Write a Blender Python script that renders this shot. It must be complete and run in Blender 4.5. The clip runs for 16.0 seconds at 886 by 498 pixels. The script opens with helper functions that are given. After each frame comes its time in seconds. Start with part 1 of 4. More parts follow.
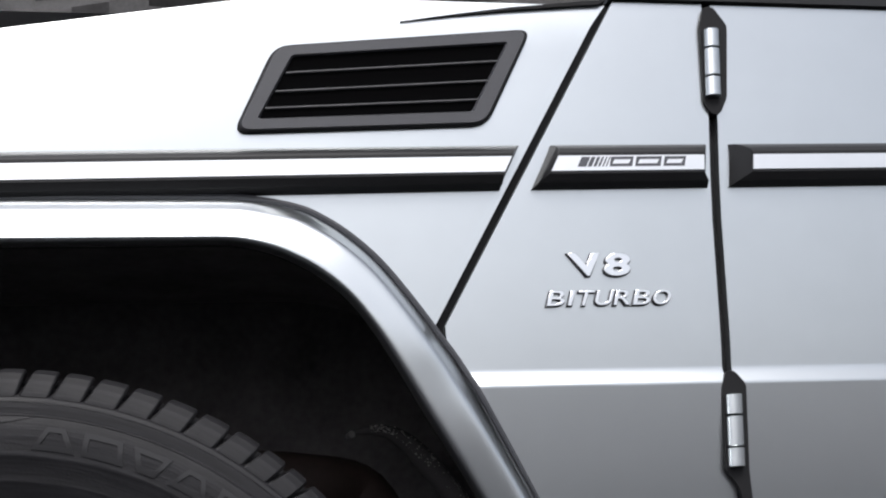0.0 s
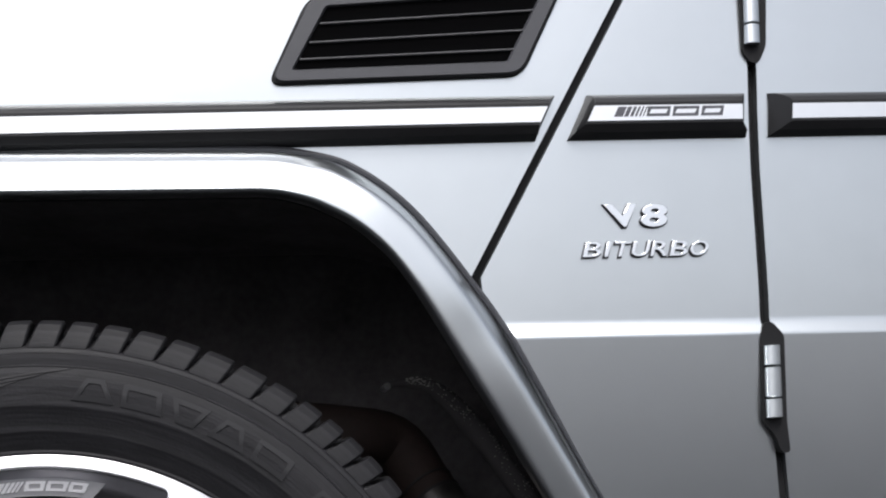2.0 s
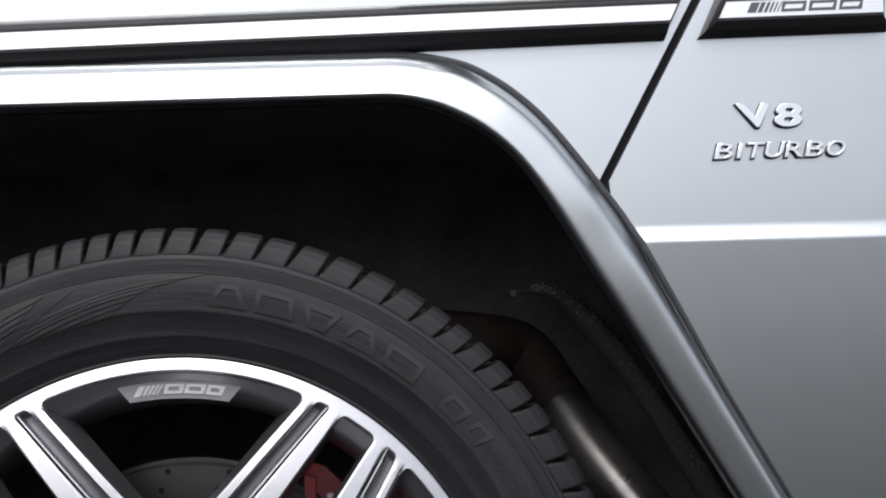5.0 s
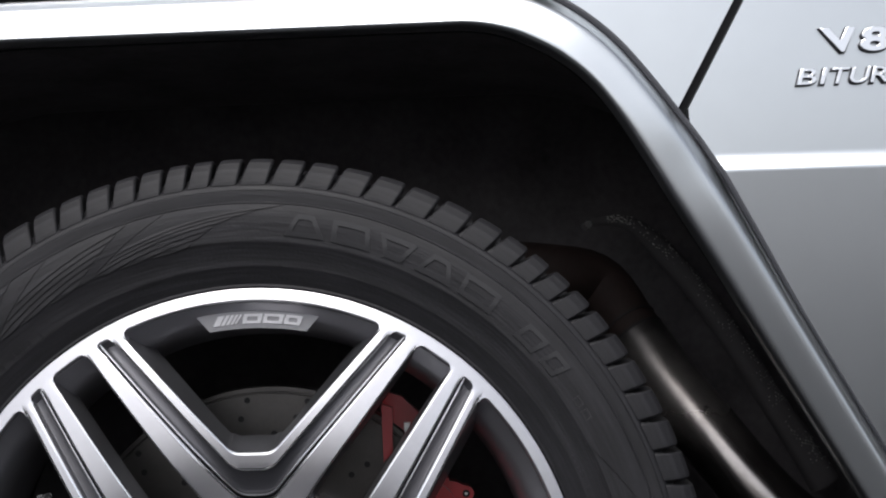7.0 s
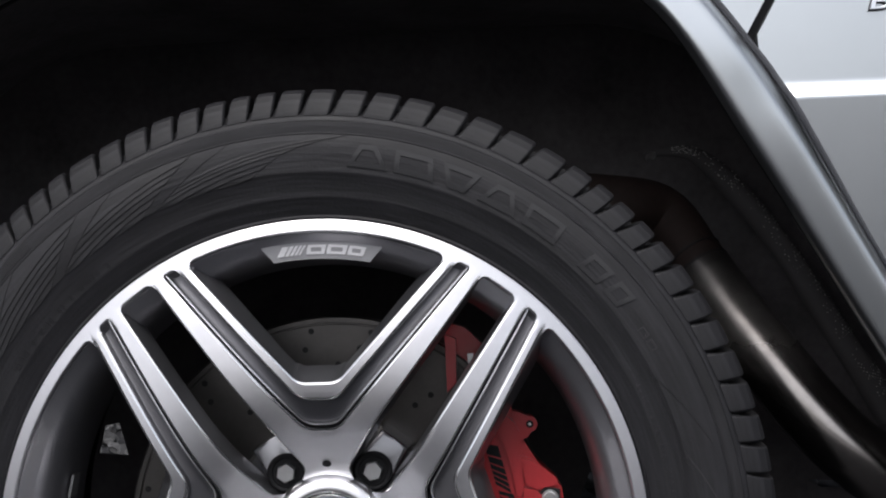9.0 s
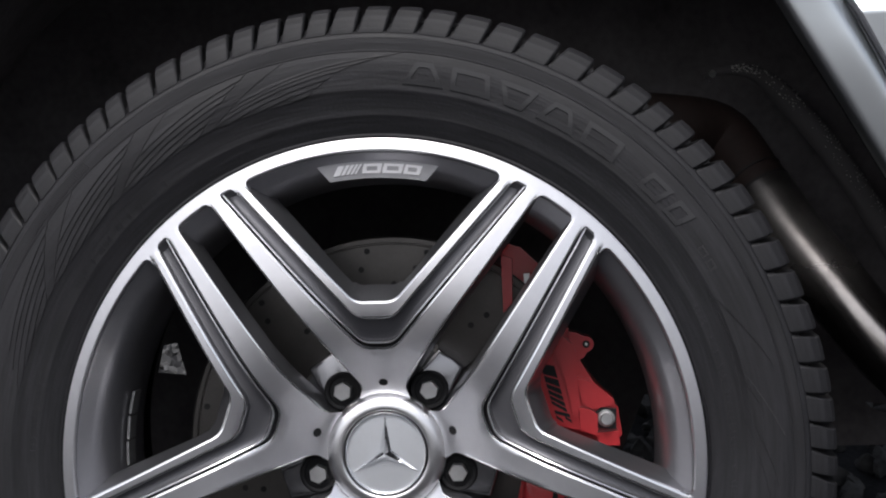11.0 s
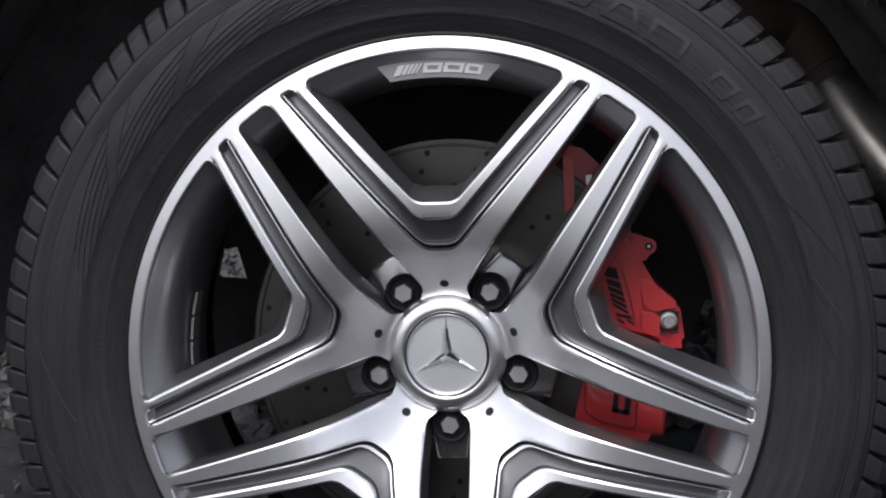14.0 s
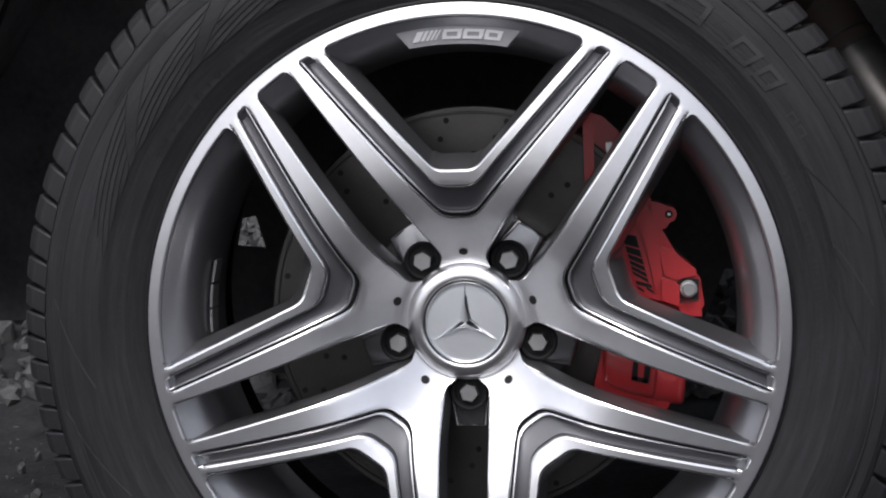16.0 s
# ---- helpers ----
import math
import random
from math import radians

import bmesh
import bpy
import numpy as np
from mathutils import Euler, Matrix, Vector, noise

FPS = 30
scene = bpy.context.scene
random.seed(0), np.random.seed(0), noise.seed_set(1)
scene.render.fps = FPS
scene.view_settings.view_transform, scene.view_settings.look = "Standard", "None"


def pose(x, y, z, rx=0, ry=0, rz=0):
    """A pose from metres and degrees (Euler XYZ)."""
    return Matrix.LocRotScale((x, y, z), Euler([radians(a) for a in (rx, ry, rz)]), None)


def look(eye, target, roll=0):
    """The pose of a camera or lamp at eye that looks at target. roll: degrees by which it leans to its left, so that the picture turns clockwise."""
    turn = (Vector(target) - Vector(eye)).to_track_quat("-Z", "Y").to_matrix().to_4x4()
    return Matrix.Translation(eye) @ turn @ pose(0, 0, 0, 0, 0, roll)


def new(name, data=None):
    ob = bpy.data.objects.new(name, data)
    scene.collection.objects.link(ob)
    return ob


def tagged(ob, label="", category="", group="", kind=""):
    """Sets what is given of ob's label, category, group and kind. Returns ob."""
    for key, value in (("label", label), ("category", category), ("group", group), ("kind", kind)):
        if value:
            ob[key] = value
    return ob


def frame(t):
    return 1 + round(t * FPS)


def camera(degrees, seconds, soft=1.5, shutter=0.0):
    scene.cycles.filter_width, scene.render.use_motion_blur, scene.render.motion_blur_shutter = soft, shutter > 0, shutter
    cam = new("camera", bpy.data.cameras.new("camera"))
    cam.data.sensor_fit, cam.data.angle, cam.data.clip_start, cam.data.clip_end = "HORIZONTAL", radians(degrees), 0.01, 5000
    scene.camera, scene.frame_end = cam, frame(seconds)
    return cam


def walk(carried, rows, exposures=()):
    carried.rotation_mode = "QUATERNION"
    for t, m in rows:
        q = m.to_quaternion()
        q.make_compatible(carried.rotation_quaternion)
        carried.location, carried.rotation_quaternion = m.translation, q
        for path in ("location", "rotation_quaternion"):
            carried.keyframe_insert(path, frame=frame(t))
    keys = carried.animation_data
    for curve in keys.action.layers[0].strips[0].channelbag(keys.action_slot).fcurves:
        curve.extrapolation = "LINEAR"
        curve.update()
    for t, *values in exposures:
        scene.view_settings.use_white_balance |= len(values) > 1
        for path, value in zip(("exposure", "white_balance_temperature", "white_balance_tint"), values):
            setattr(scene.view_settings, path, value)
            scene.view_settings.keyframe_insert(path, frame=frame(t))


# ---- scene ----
# ---- camera and its walk ----
cam = camera(39.05, 16.0, soft=2.1)
walk(cam, [
    (0.0, pose(0.1691, -1.0766, 0.5946, 103.941, 3.230, -10.625)),
    (0.5, pose(0.1687, -1.0761, 0.5942, 103.770, 3.168, -10.478)),
    (1.0, pose(0.1683, -1.0748, 0.5933, 103.295, 3.145, -10.224)),
    (1.5, pose(0.1677, -1.0730, 0.5921, 102.675, 3.134, -9.789)),
    (2.0, pose(0.1666, -1.0711, 0.5909, 102.042, 3.094, -9.147)),
    (2.5, pose(0.1653, -1.0692, 0.5896, 101.411, 3.060, -8.477)),
    (3.0, pose(0.1635, -1.0672, 0.5883, 100.777, 2.974, -7.597)),
    (3.5, pose(0.1620, -1.0657, 0.5873, 100.299, 2.943, -6.825)),
    (4.0, pose(0.1599, -1.0639, 0.5861, 99.711, 2.888, -5.844)),
    (6.5, pose(0.1500, -1.0550, 0.5791, 96.454, 2.648, -1.456)),
    (7.0, pose(0.1484, -1.0532, 0.5775, 95.753, 2.607, -0.793)),
    (7.5, pose(0.1470, -1.0516, 0.5759, 95.038, 2.590, -0.229)),
    (8.0, pose(0.1455, -1.0500, 0.5744, 94.388, 2.595, 0.412)),
    (8.5, pose(0.1439, -1.0486, 0.5730, 93.774, 2.567, 1.059)),
    (9.0, pose(0.1420, -1.0470, 0.5713, 93.056, 2.565, 1.791)),
    (9.5, pose(0.1404, -1.0454, 0.5695, 92.311, 2.534, 2.399)),
    (10.0, pose(0.1388, -1.0437, 0.5676, 91.482, 2.490, 2.950)),
    (12.5, pose(0.1315, -1.0367, 0.5586, 87.868, 2.563, 5.581)),
    (13.0, pose(0.1303, -1.0357, 0.5571, 87.303, 2.576, 5.961)),
    (13.5, pose(0.1293, -1.0346, 0.5555, 86.685, 2.557, 6.268)),
    (14.0, pose(0.1284, -1.0334, 0.5538, 85.993, 2.555, 6.544)),
    (14.5, pose(0.1277, -1.0324, 0.5522, 85.401, 2.571, 6.756)),
    (15.0, pose(0.1269, -1.0315, 0.5509, 84.888, 2.536, 6.966)),
    (15.5, pose(0.1263, -1.0312, 0.5504, 84.707, 2.602, 7.205)),
    (16.0, pose(0.1260, -1.0313, 0.5504, 84.724, 2.585, 7.315)),
], exposures=[(0.0, 0.62)])

# ---- world and sun: high, thin overcast ----
world = bpy.data.worlds.new("sky")
world.use_nodes = True
scene.world = world
wn = world.node_tree
sky = wn.nodes.new("ShaderNodeTexSky")
sky.sky_type = "NISHITA"
sky.sun_disc = False
sky.sun_elevation, sky.sun_rotation = radians(52), radians(200)
sky.air_density, sky.dust_density, sky.ozone_density = 1.0, 4.0, 1.0
cloud = wn.nodes.new("ShaderNodeHueSaturation")   # thin overcast takes most of the blue out
cloud.inputs["Saturation"].default_value = 0.35
wn.links.new(sky.outputs[0], cloud.inputs["Color"])
veil = wn.nodes.new("ShaderNodeVectorMath")       # cool grey of the cloud
veil.operation = "MULTIPLY"
veil.inputs[1].default_value = (0.98, 0.985, 1.03)
wn.links.new(cloud.outputs[0], veil.inputs[0])
wn.links.new(veil.outputs[0], wn.nodes["Background"].inputs[0])
wn.nodes["Background"].inputs[1].default_value = 0.123
sun_data = bpy.data.lights.new("sun", "SUN")
sun_data.energy, sun_data.angle, sun_data.color = 1.2, radians(25), (1.0, 0.98, 0.97)
sun = new("sun", sun_data)
sun.matrix_world = look((0.2, -3.4, 4.6), (0, 0, 0))

# ---- materials ----


def material(name, color, rough=0.5, metal=0.0, coat=0.0, coat_rough=0.03, vary=0.0, scale=20.0, bump=0.0,
             bump_scale=200.0, rough_vary=0.0, spec=0.5, detail=4.0):
    m = bpy.data.materials.new(name)
    m.use_nodes = True
    t = m.node_tree
    b = t.nodes["Principled BSDF"]
    b.inputs["Base Color"].default_value = (*color, 1)
    b.inputs["Roughness"].default_value = rough
    b.inputs["Metallic"].default_value = metal
    b.inputs["Coat Weight"].default_value = coat
    b.inputs["Coat Roughness"].default_value = coat_rough
    b.inputs["Specular IOR Level"].default_value = spec
    co = t.nodes.new("ShaderNodeTexCoord")
    if vary or rough_vary:
        n = t.nodes.new("ShaderNodeTexNoise")
        n.inputs["Scale"].default_value, n.inputs["Detail"].default_value = scale, detail
        t.links.new(co.outputs["Object"], n.inputs["Vector"])
        if vary:
            n2 = t.nodes.new("ShaderNodeTexNoise")
            n2.inputs["Scale"].default_value, n2.inputs["Detail"].default_value = scale * 9, 3
            t.links.new(co.outputs["Object"], n2.inputs["Vector"])
            add = t.nodes.new("ShaderNodeMath")
            add.operation = "MULTIPLY_ADD"
            add.inputs[1].default_value = 0.5
            t.links.new(n2.outputs["Fac"], add.inputs[0])
            t.links.new(n.outputs["Fac"], add.inputs[2])
            r = t.nodes.new("ShaderNodeMapRange")
            r.inputs["From Min"].default_value, r.inputs["From Max"].default_value = 0.45, 1.05
            r.inputs["To Min"].default_value, r.inputs["To Max"].default_value = 1 - vary, 1 + vary
            t.links.new(add.outputs[0], r.inputs["Value"])
            mul = t.nodes.new("ShaderNodeVectorMath")
            mul.operation = "SCALE"
            mul.inputs[0].default_value = color
            t.links.new(r.outputs[0], mul.inputs["Scale"])
            t.links.new(mul.outputs[0], b.inputs["Base Color"])
        if rough_vary:
            r2 = t.nodes.new("ShaderNodeMapRange")
            r2.inputs["From Min"].default_value, r2.inputs["From Max"].default_value = 0.3, 0.7
            r2.inputs["To Min"].default_value, r2.inputs["To Max"].default_value = rough - rough_vary, rough + rough_vary
            t.links.new(n.outputs["Fac"], r2.inputs["Value"])
            t.links.new(r2.outputs[0], b.inputs["Roughness"])
    if bump:
        nb = t.nodes.new("ShaderNodeTexNoise")
        nb.inputs["Scale"].default_value, nb.inputs["Detail"].default_value = bump_scale, 4
        t.links.new(co.outputs["Object"], nb.inputs["Vector"])
        bp = t.nodes.new("ShaderNodeBump")
        bp.inputs["Strength"].default_value, bp.inputs["Distance"].default_value = bump, 0.002
        t.links.new(nb.outputs["Fac"], bp.inputs["Height"])
        t.links.new(bp.outputs[0], b.inputs["Normal"])
    return m


PAINT = material("silver_paint", (0.575, 0.605, 0.618), 0.29, 0.97, 0.35, 0.04, vary=0.03, scale=3.0, bump=0.015, bump_scale=900)
TRIM = material("black_trim", (0.011, 0.011, 0.012), 0.42, spec=0.35, vary=0.15, scale=30, bump=0.08, bump_scale=900)
TRIM_GREY = material("grey_trim", (0.052, 0.053, 0.060), 0.45, vary=0.1, scale=30, bump=0.1, bump_scale=1200)
BLACK = material("black_liner", (0.125, 0.117, 0.121), 0.85, vary=0.4, scale=12, bump=0.3, bump_scale=90, spec=0.2)
RUBBER_SEAL = material("rubber_seal", (0.012, 0.012, 0.013), 0.6, spec=0.2)
INSERT = material("brushed_insert", (0.84, 0.85, 0.86), 0.34, 1.0, vary=0.03, scale=8)
CHROME = material("chrome", (0.76, 0.77, 0.785), 0.08, 1.0)
INK = material("grey_ink", (0.10, 0.10, 0.11), 0.4, 0.5)
MACHINED = material("machined_alloy", (0.90, 0.90, 0.93), 0.385, 1.0, vary=0.05, scale=14)


def turned(m, amount):
    """Fine turning marks round the wheel's axis: the gloss spreads along the radius."""
    t = m.node_tree
    b = t.nodes["Principled BSDF"]
    co = t.nodes.new("ShaderNodeTexCoord")
    flat = t.nodes.new("ShaderNodeVectorMath")
    flat.operation = "MULTIPLY"
    flat.inputs[1].default_value = (1, 0, 1)
    unit = t.nodes.new("ShaderNodeVectorMath")
    unit.operation = "NORMALIZE"
    tr = t.nodes.new("ShaderNodeVectorTransform")
    tr.vector_type, tr.convert_from, tr.convert_to = "VECTOR", "OBJECT", "WORLD"
    t.links.new(co.outputs["Object"], flat.inputs[0])
    t.links.new(flat.outputs[0], unit.inputs[0])
    t.links.new(unit.outputs[0], tr.inputs[0])
    t.links.new(tr.outputs[0], b.inputs["Tangent"])
    b.inputs["Anisotropic"].default_value = amount
    far = t.nodes.new("ShaderNodeVectorMath")
    far.operation = "LENGTH"
    t.links.new(flat.outputs[0], far.inputs[0])
    rings = t.nodes.new("ShaderNodeTexNoise")
    rings.noise_dimensions = "1D"
    rings.inputs["Scale"].default_value = 1400
    t.links.new(far.outputs["Value"], rings.inputs["W"])
    bp = t.nodes.new("ShaderNodeBump")
    bp.inputs["Strength"].default_value, bp.inputs["Distance"].default_value = 0.10, 0.0004
    t.links.new(rings.outputs["Fac"], bp.inputs["Height"])
    t.links.new(bp.outputs[0], b.inputs["Normal"])


turned(MACHINED, 0.60)
POLISHED = material("polished_alloy", (0.76, 0.76, 0.77), 0.30, 1.0, vary=0.03, scale=30)
ALLOY_DARK = material("titanium_paint", (0.15, 0.15, 0.16), 0.34, 0.8, 0.4, 0.08, vary=0.08, scale=20)
TYRE = material("tyre_rubber", (0.0116, 0.0115, 0.0135), 0.62, spec=0.36, vary=0.22, scale=18, bump=0.12, bump_scale=400, rough_vary=0.06)


def rubbed(m, depth):
    """Fine concentric streaks and short scuffs round the wheel's axis."""
    t = m.node_tree
    b = t.nodes["Principled BSDF"]
    co = t.nodes.new("ShaderNodeTexCoord")
    xyz = t.nodes.new("ShaderNodeSeparateXYZ")
    t.links.new(co.outputs["Object"], xyz.inputs[0])
    turn = t.nodes.new("ShaderNodeMath")
    turn.operation = "ARCTAN2"
    t.links.new(xyz.outputs["X"], turn.inputs[0])
    t.links.new(xyz.outputs["Z"], turn.inputs[1])
    flat = t.nodes.new("ShaderNodeVectorMath")
    flat.operation = "MULTIPLY"
    flat.inputs[1].default_value = (1, 0, 1)
    t.links.new(co.outputs["Object"], flat.inputs[0])
    far = t.nodes.new("ShaderNodeVectorMath")
    far.operation = "LENGTH"
    t.links.new(flat.outputs[0], far.inputs[0])
    heights = []
    for along, across, skew in ((2.2, 170.0, 0.0), (9.0, 420.0, 14.0)):
        lean = t.nodes.new("ShaderNodeMath")
        lean.operation = "MULTIPLY_ADD"
        lean.inputs[1].default_value = skew
        t.links.new(far.outputs["Value"], lean.inputs[0])
        t.links.new(turn.outputs[0], lean.inputs[2])
        put = t.nodes.new("ShaderNodeCombineXYZ")
        t.links.new(lean.outputs[0], put.inputs["X"])
        t.links.new(far.outputs["Value"], put.inputs["Y"])
        size = t.nodes.new("ShaderNodeVectorMath")
        size.operation = "MULTIPLY"
        size.inputs[1].default_value = (along, across, 1)
        t.links.new(put.outputs[0], size.inputs[0])
        n = t.nodes.new("ShaderNodeTexNoise")
        n.inputs["Scale"].default_value, n.inputs["Detail"].default_value = 1.0, 4
        t.links.new(size.outputs[0], n.inputs["Vector"])
        heights.append(n.outputs["Fac"])
    mixed = t.nodes.new("ShaderNodeMath")
    mixed.operation = "MULTIPLY"
    t.links.new(heights[0], mixed.inputs[0])
    t.links.new(heights[1], mixed.inputs[1])
    r = t.nodes.new("ShaderNodeMapRange")
    r.inputs["From Min"].default_value, r.inputs["From Max"].default_value = 0.15, 0.38
    r.inputs["To Min"].default_value, r.inputs["To Max"].default_value = 1 - depth, 1 + depth
    t.links.new(mixed.outputs[0], r.inputs["Value"])
    old = b.inputs["Base Color"].links[0].from_socket
    sc = t.nodes.new("ShaderNodeVectorMath")
    sc.operation = "SCALE"
    t.links.new(old, sc.inputs[0])
    t.links.new(r.outputs[0], sc.inputs["Scale"])
    t.links.new(sc.outputs[0], b.inputs["Base Color"])
    bp = t.nodes.new("ShaderNodeBump")
    bp.inputs["Strength"].default_value, bp.inputs["Distance"].default_value = 0.6, 0.0010
    t.links.new(mixed.outputs[0], bp.inputs["Height"])
    t.links.new(b.inputs["Normal"].links[0].from_socket, bp.inputs["Normal"])
    t.links.new(bp.outputs[0], b.inputs["Normal"])


rubbed(TYRE, 0.36)
SCUFF = material("scuffed_rubber", (0.030, 0.030, 0.033), 0.6, spec=0.3, vary=0.3, scale=60)
TYRE_MARK = material("tyre_marking", (0.016, 0.016, 0.018), 0.54, vary=0.15, scale=30)
RED = material("red_caliper_paint", (0.41, 0.027, 0.032), 0.33, 0.0, 0.5, 0.06, vary=0.08, scale=25)
IRON = material("brake_iron", (0.105, 0.100, 0.096), 0.32, 0.9, vary=0.12, scale=40)
STEEL = material("bolt_steel", (0.62, 0.62, 0.62), 0.34, 0.9, vary=0.1, scale=120)
TUBE = material("brown_steel_tube", (0.085, 0.080, 0.076), 0.20, 1.0, vary=0.15, scale=14, rough_vary=0.03)


def fade_highlight(m, z0, z1):
    """Darker, less metallic towards the joint, brighter below: highlight strength put into the colour."""
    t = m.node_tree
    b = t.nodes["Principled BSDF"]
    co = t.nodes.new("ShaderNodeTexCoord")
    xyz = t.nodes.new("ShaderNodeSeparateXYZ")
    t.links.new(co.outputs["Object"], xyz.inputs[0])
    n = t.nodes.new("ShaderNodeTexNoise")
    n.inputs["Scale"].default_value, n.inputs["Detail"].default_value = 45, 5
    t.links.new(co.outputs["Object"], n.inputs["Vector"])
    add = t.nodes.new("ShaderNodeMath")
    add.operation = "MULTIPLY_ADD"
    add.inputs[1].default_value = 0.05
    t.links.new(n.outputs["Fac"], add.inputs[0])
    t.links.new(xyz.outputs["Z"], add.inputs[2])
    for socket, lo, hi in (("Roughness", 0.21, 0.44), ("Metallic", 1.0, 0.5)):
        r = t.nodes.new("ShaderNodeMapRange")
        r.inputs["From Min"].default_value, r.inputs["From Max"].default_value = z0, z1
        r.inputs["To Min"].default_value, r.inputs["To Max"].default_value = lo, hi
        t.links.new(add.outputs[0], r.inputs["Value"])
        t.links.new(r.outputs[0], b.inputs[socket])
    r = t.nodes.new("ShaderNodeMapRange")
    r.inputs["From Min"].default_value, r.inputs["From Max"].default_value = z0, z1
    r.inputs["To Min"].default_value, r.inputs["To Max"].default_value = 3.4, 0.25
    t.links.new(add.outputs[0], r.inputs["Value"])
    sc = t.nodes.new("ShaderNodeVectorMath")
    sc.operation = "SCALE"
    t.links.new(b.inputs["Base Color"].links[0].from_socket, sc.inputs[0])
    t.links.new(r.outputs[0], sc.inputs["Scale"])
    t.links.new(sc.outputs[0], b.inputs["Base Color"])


fade_highlight(TUBE, 0.52, 0.645)
ROCK = material("grey_rock", (0.066, 0.066, 0.067), 0.9, spec=0.15, vary=0.6, scale=9, bump=1.0, bump_scale=70)
BOUNCE_ROCK = material("bounce_rock", (0.22, 0.215, 0.217), 0.9, vary=0.5, scale=1.5, bump=0.8, bump_scale=9)
ROCK_DARK = material("dark_rock", (0.055, 0.054, 0.055), 0.9, vary=0.5, scale=1.5, bump=0.8, bump_scale=9)
SOIL = material("dark_gravel", (0.021, 0.021, 0.0225), 0.95, spec=0.1, vary=0.6, scale=9, bump=1.0, bump_scale=110)

# ---- helpers for meshes ----
YB = 0.022      # outer plane of the body side
ZC = 0.385      # height of the wheel's centre


def link_mesh(name, me, mats, parent=None, label="", sharp=35.0):
    for m in (mats if isinstance(mats, (list, tuple)) else [mats]):
        me.materials.append(m)
    me.polygons.foreach_set("use_smooth", [True] * len(me.polygons))
    me.set_sharp_from_angle(angle=radians(sharp))
    ob = new(name, me)
    if parent is not None:
        ob.parent = parent
    if label:
        ob["label"] = label
    return ob


def part(name, bm, mats, parent=None, label="", sharp=35.0):
    bmesh.ops.recalc_face_normals(bm, faces=bm.faces[:])
    me = bpy.data.meshes.new(name)
    bm.to_mesh(me)
    bm.free()
    return link_mesh(name, me, mats, parent, label, sharp)


def bevel(bm, width, segments=2, angle=30.0):
    es = [e for e in bm.edges if len(e.link_faces) == 2 and e.calc_face_angle(0) > radians(angle)]
    if es:
        bmesh.ops.bevel(bm, geom=es, offset=width, segments=segments, affect="EDGES", clamp_overlap=True)
    return bm


def prism(poly, y0, y1, bm=None):
    """A block whose outline in x and z is poly, between the depths y0 (outer) and y1."""
    bm = bm or bmesh.new()
    a = [bm.verts.new((x, y0, z)) for x, z in poly]
    b = [bm.verts.new((x, y1, z)) for x, z in poly]
    n = len(poly)
    bm.faces.new(a)
    bm.faces.new(b[::-1])
    for i in range(n):
        bm.faces.new((a[i], b[i], b[(i + 1) % n], a[(i + 1) % n]))
    return bm


def sheet(rows, thick=0.012, bm=None):
    """A bent plate through rows of points, with a back thick metres behind it and closed rims."""
    bm = bm or bmesh.new()
    f = [[bm.verts.new(p) for p in r] for r in rows]
    k = [[bm.verts.new((p[0], p[1] + thick, p[2])) for p in r] for r in rows]
    m, n = len(rows), len(rows[0])
    for i in range(m - 1):
        for j in range(n - 1):
            bm.faces.new((f[i][j], f[i][j + 1], f[i + 1][j + 1], f[i + 1][j]))
            bm.faces.new((k[i][j], k[i + 1][j], k[i + 1][j + 1], k[i][j + 1]))
    for i in range(m - 1):
        for j in (0, n - 1):
            bm.faces.new((f[i][j], f[i + 1][j], k[i + 1][j], k[i][j]))
    for j in range(n - 1):
        for i in (0, m - 1):
            bm.faces.new((f[i][j], f[i][j + 1], k[i][j + 1], k[i][j]))
    return bm


def loft(rings, closed=True, caps=True, bm=None):
    bm = bm or bmesh.new()
    vs = [[bm.verts.new(p) for p in r] for r in rings]
    n = len(rings[0])
    for a, b in zip(vs, vs[1:]):
        for j in range(n if closed else n - 1):
            bm.faces.new((a[j], a[(j + 1) % n], b[(j + 1) % n], b[j]))
    if caps and closed:
        bm.faces.new(vs[0])
        bm.faces.new(vs[-1][::-1])
    return bm


def revolve(profile, steps=128, bm=None, closed=False):
    """Turn a profile of (radius, depth) round the wheel's axis, which is y."""
    bm = bm or bmesh.new()
    rings = []
    for i in range(steps):
        a = 2 * math.pi * i / steps
        rings.append([bm.verts.new((r * math.cos(a), y, r * math.sin(a))) for r, y in profile])
    n = len(profile)
    for i in range(steps):
        p, q = rings[i], rings[(i + 1) % steps]
        for j in range(n if closed else n - 1):
            bm.faces.new((p[j], q[j], q[(j + 1) % n], p[(j + 1) % n]))
    return bm


def cyl(c, axis, r, length, steps=24, bm=None, r2=None):
    """A cylinder from c along axis."""
    axis = Vector(axis).normalized()
    s = axis.orthogonal().normalized()
    t = axis.cross(s)
    c = Vector(c)
    rings = []
    for d, rr in ((0, r), (length, r if r2 is None else r2)):
        rings.append([c + axis * d + (s * math.cos(a) + t * math.sin(a)) * rr
                      for a in (2 * math.pi * i / steps for i in range(steps))])
    return loft(rings, bm=bm)


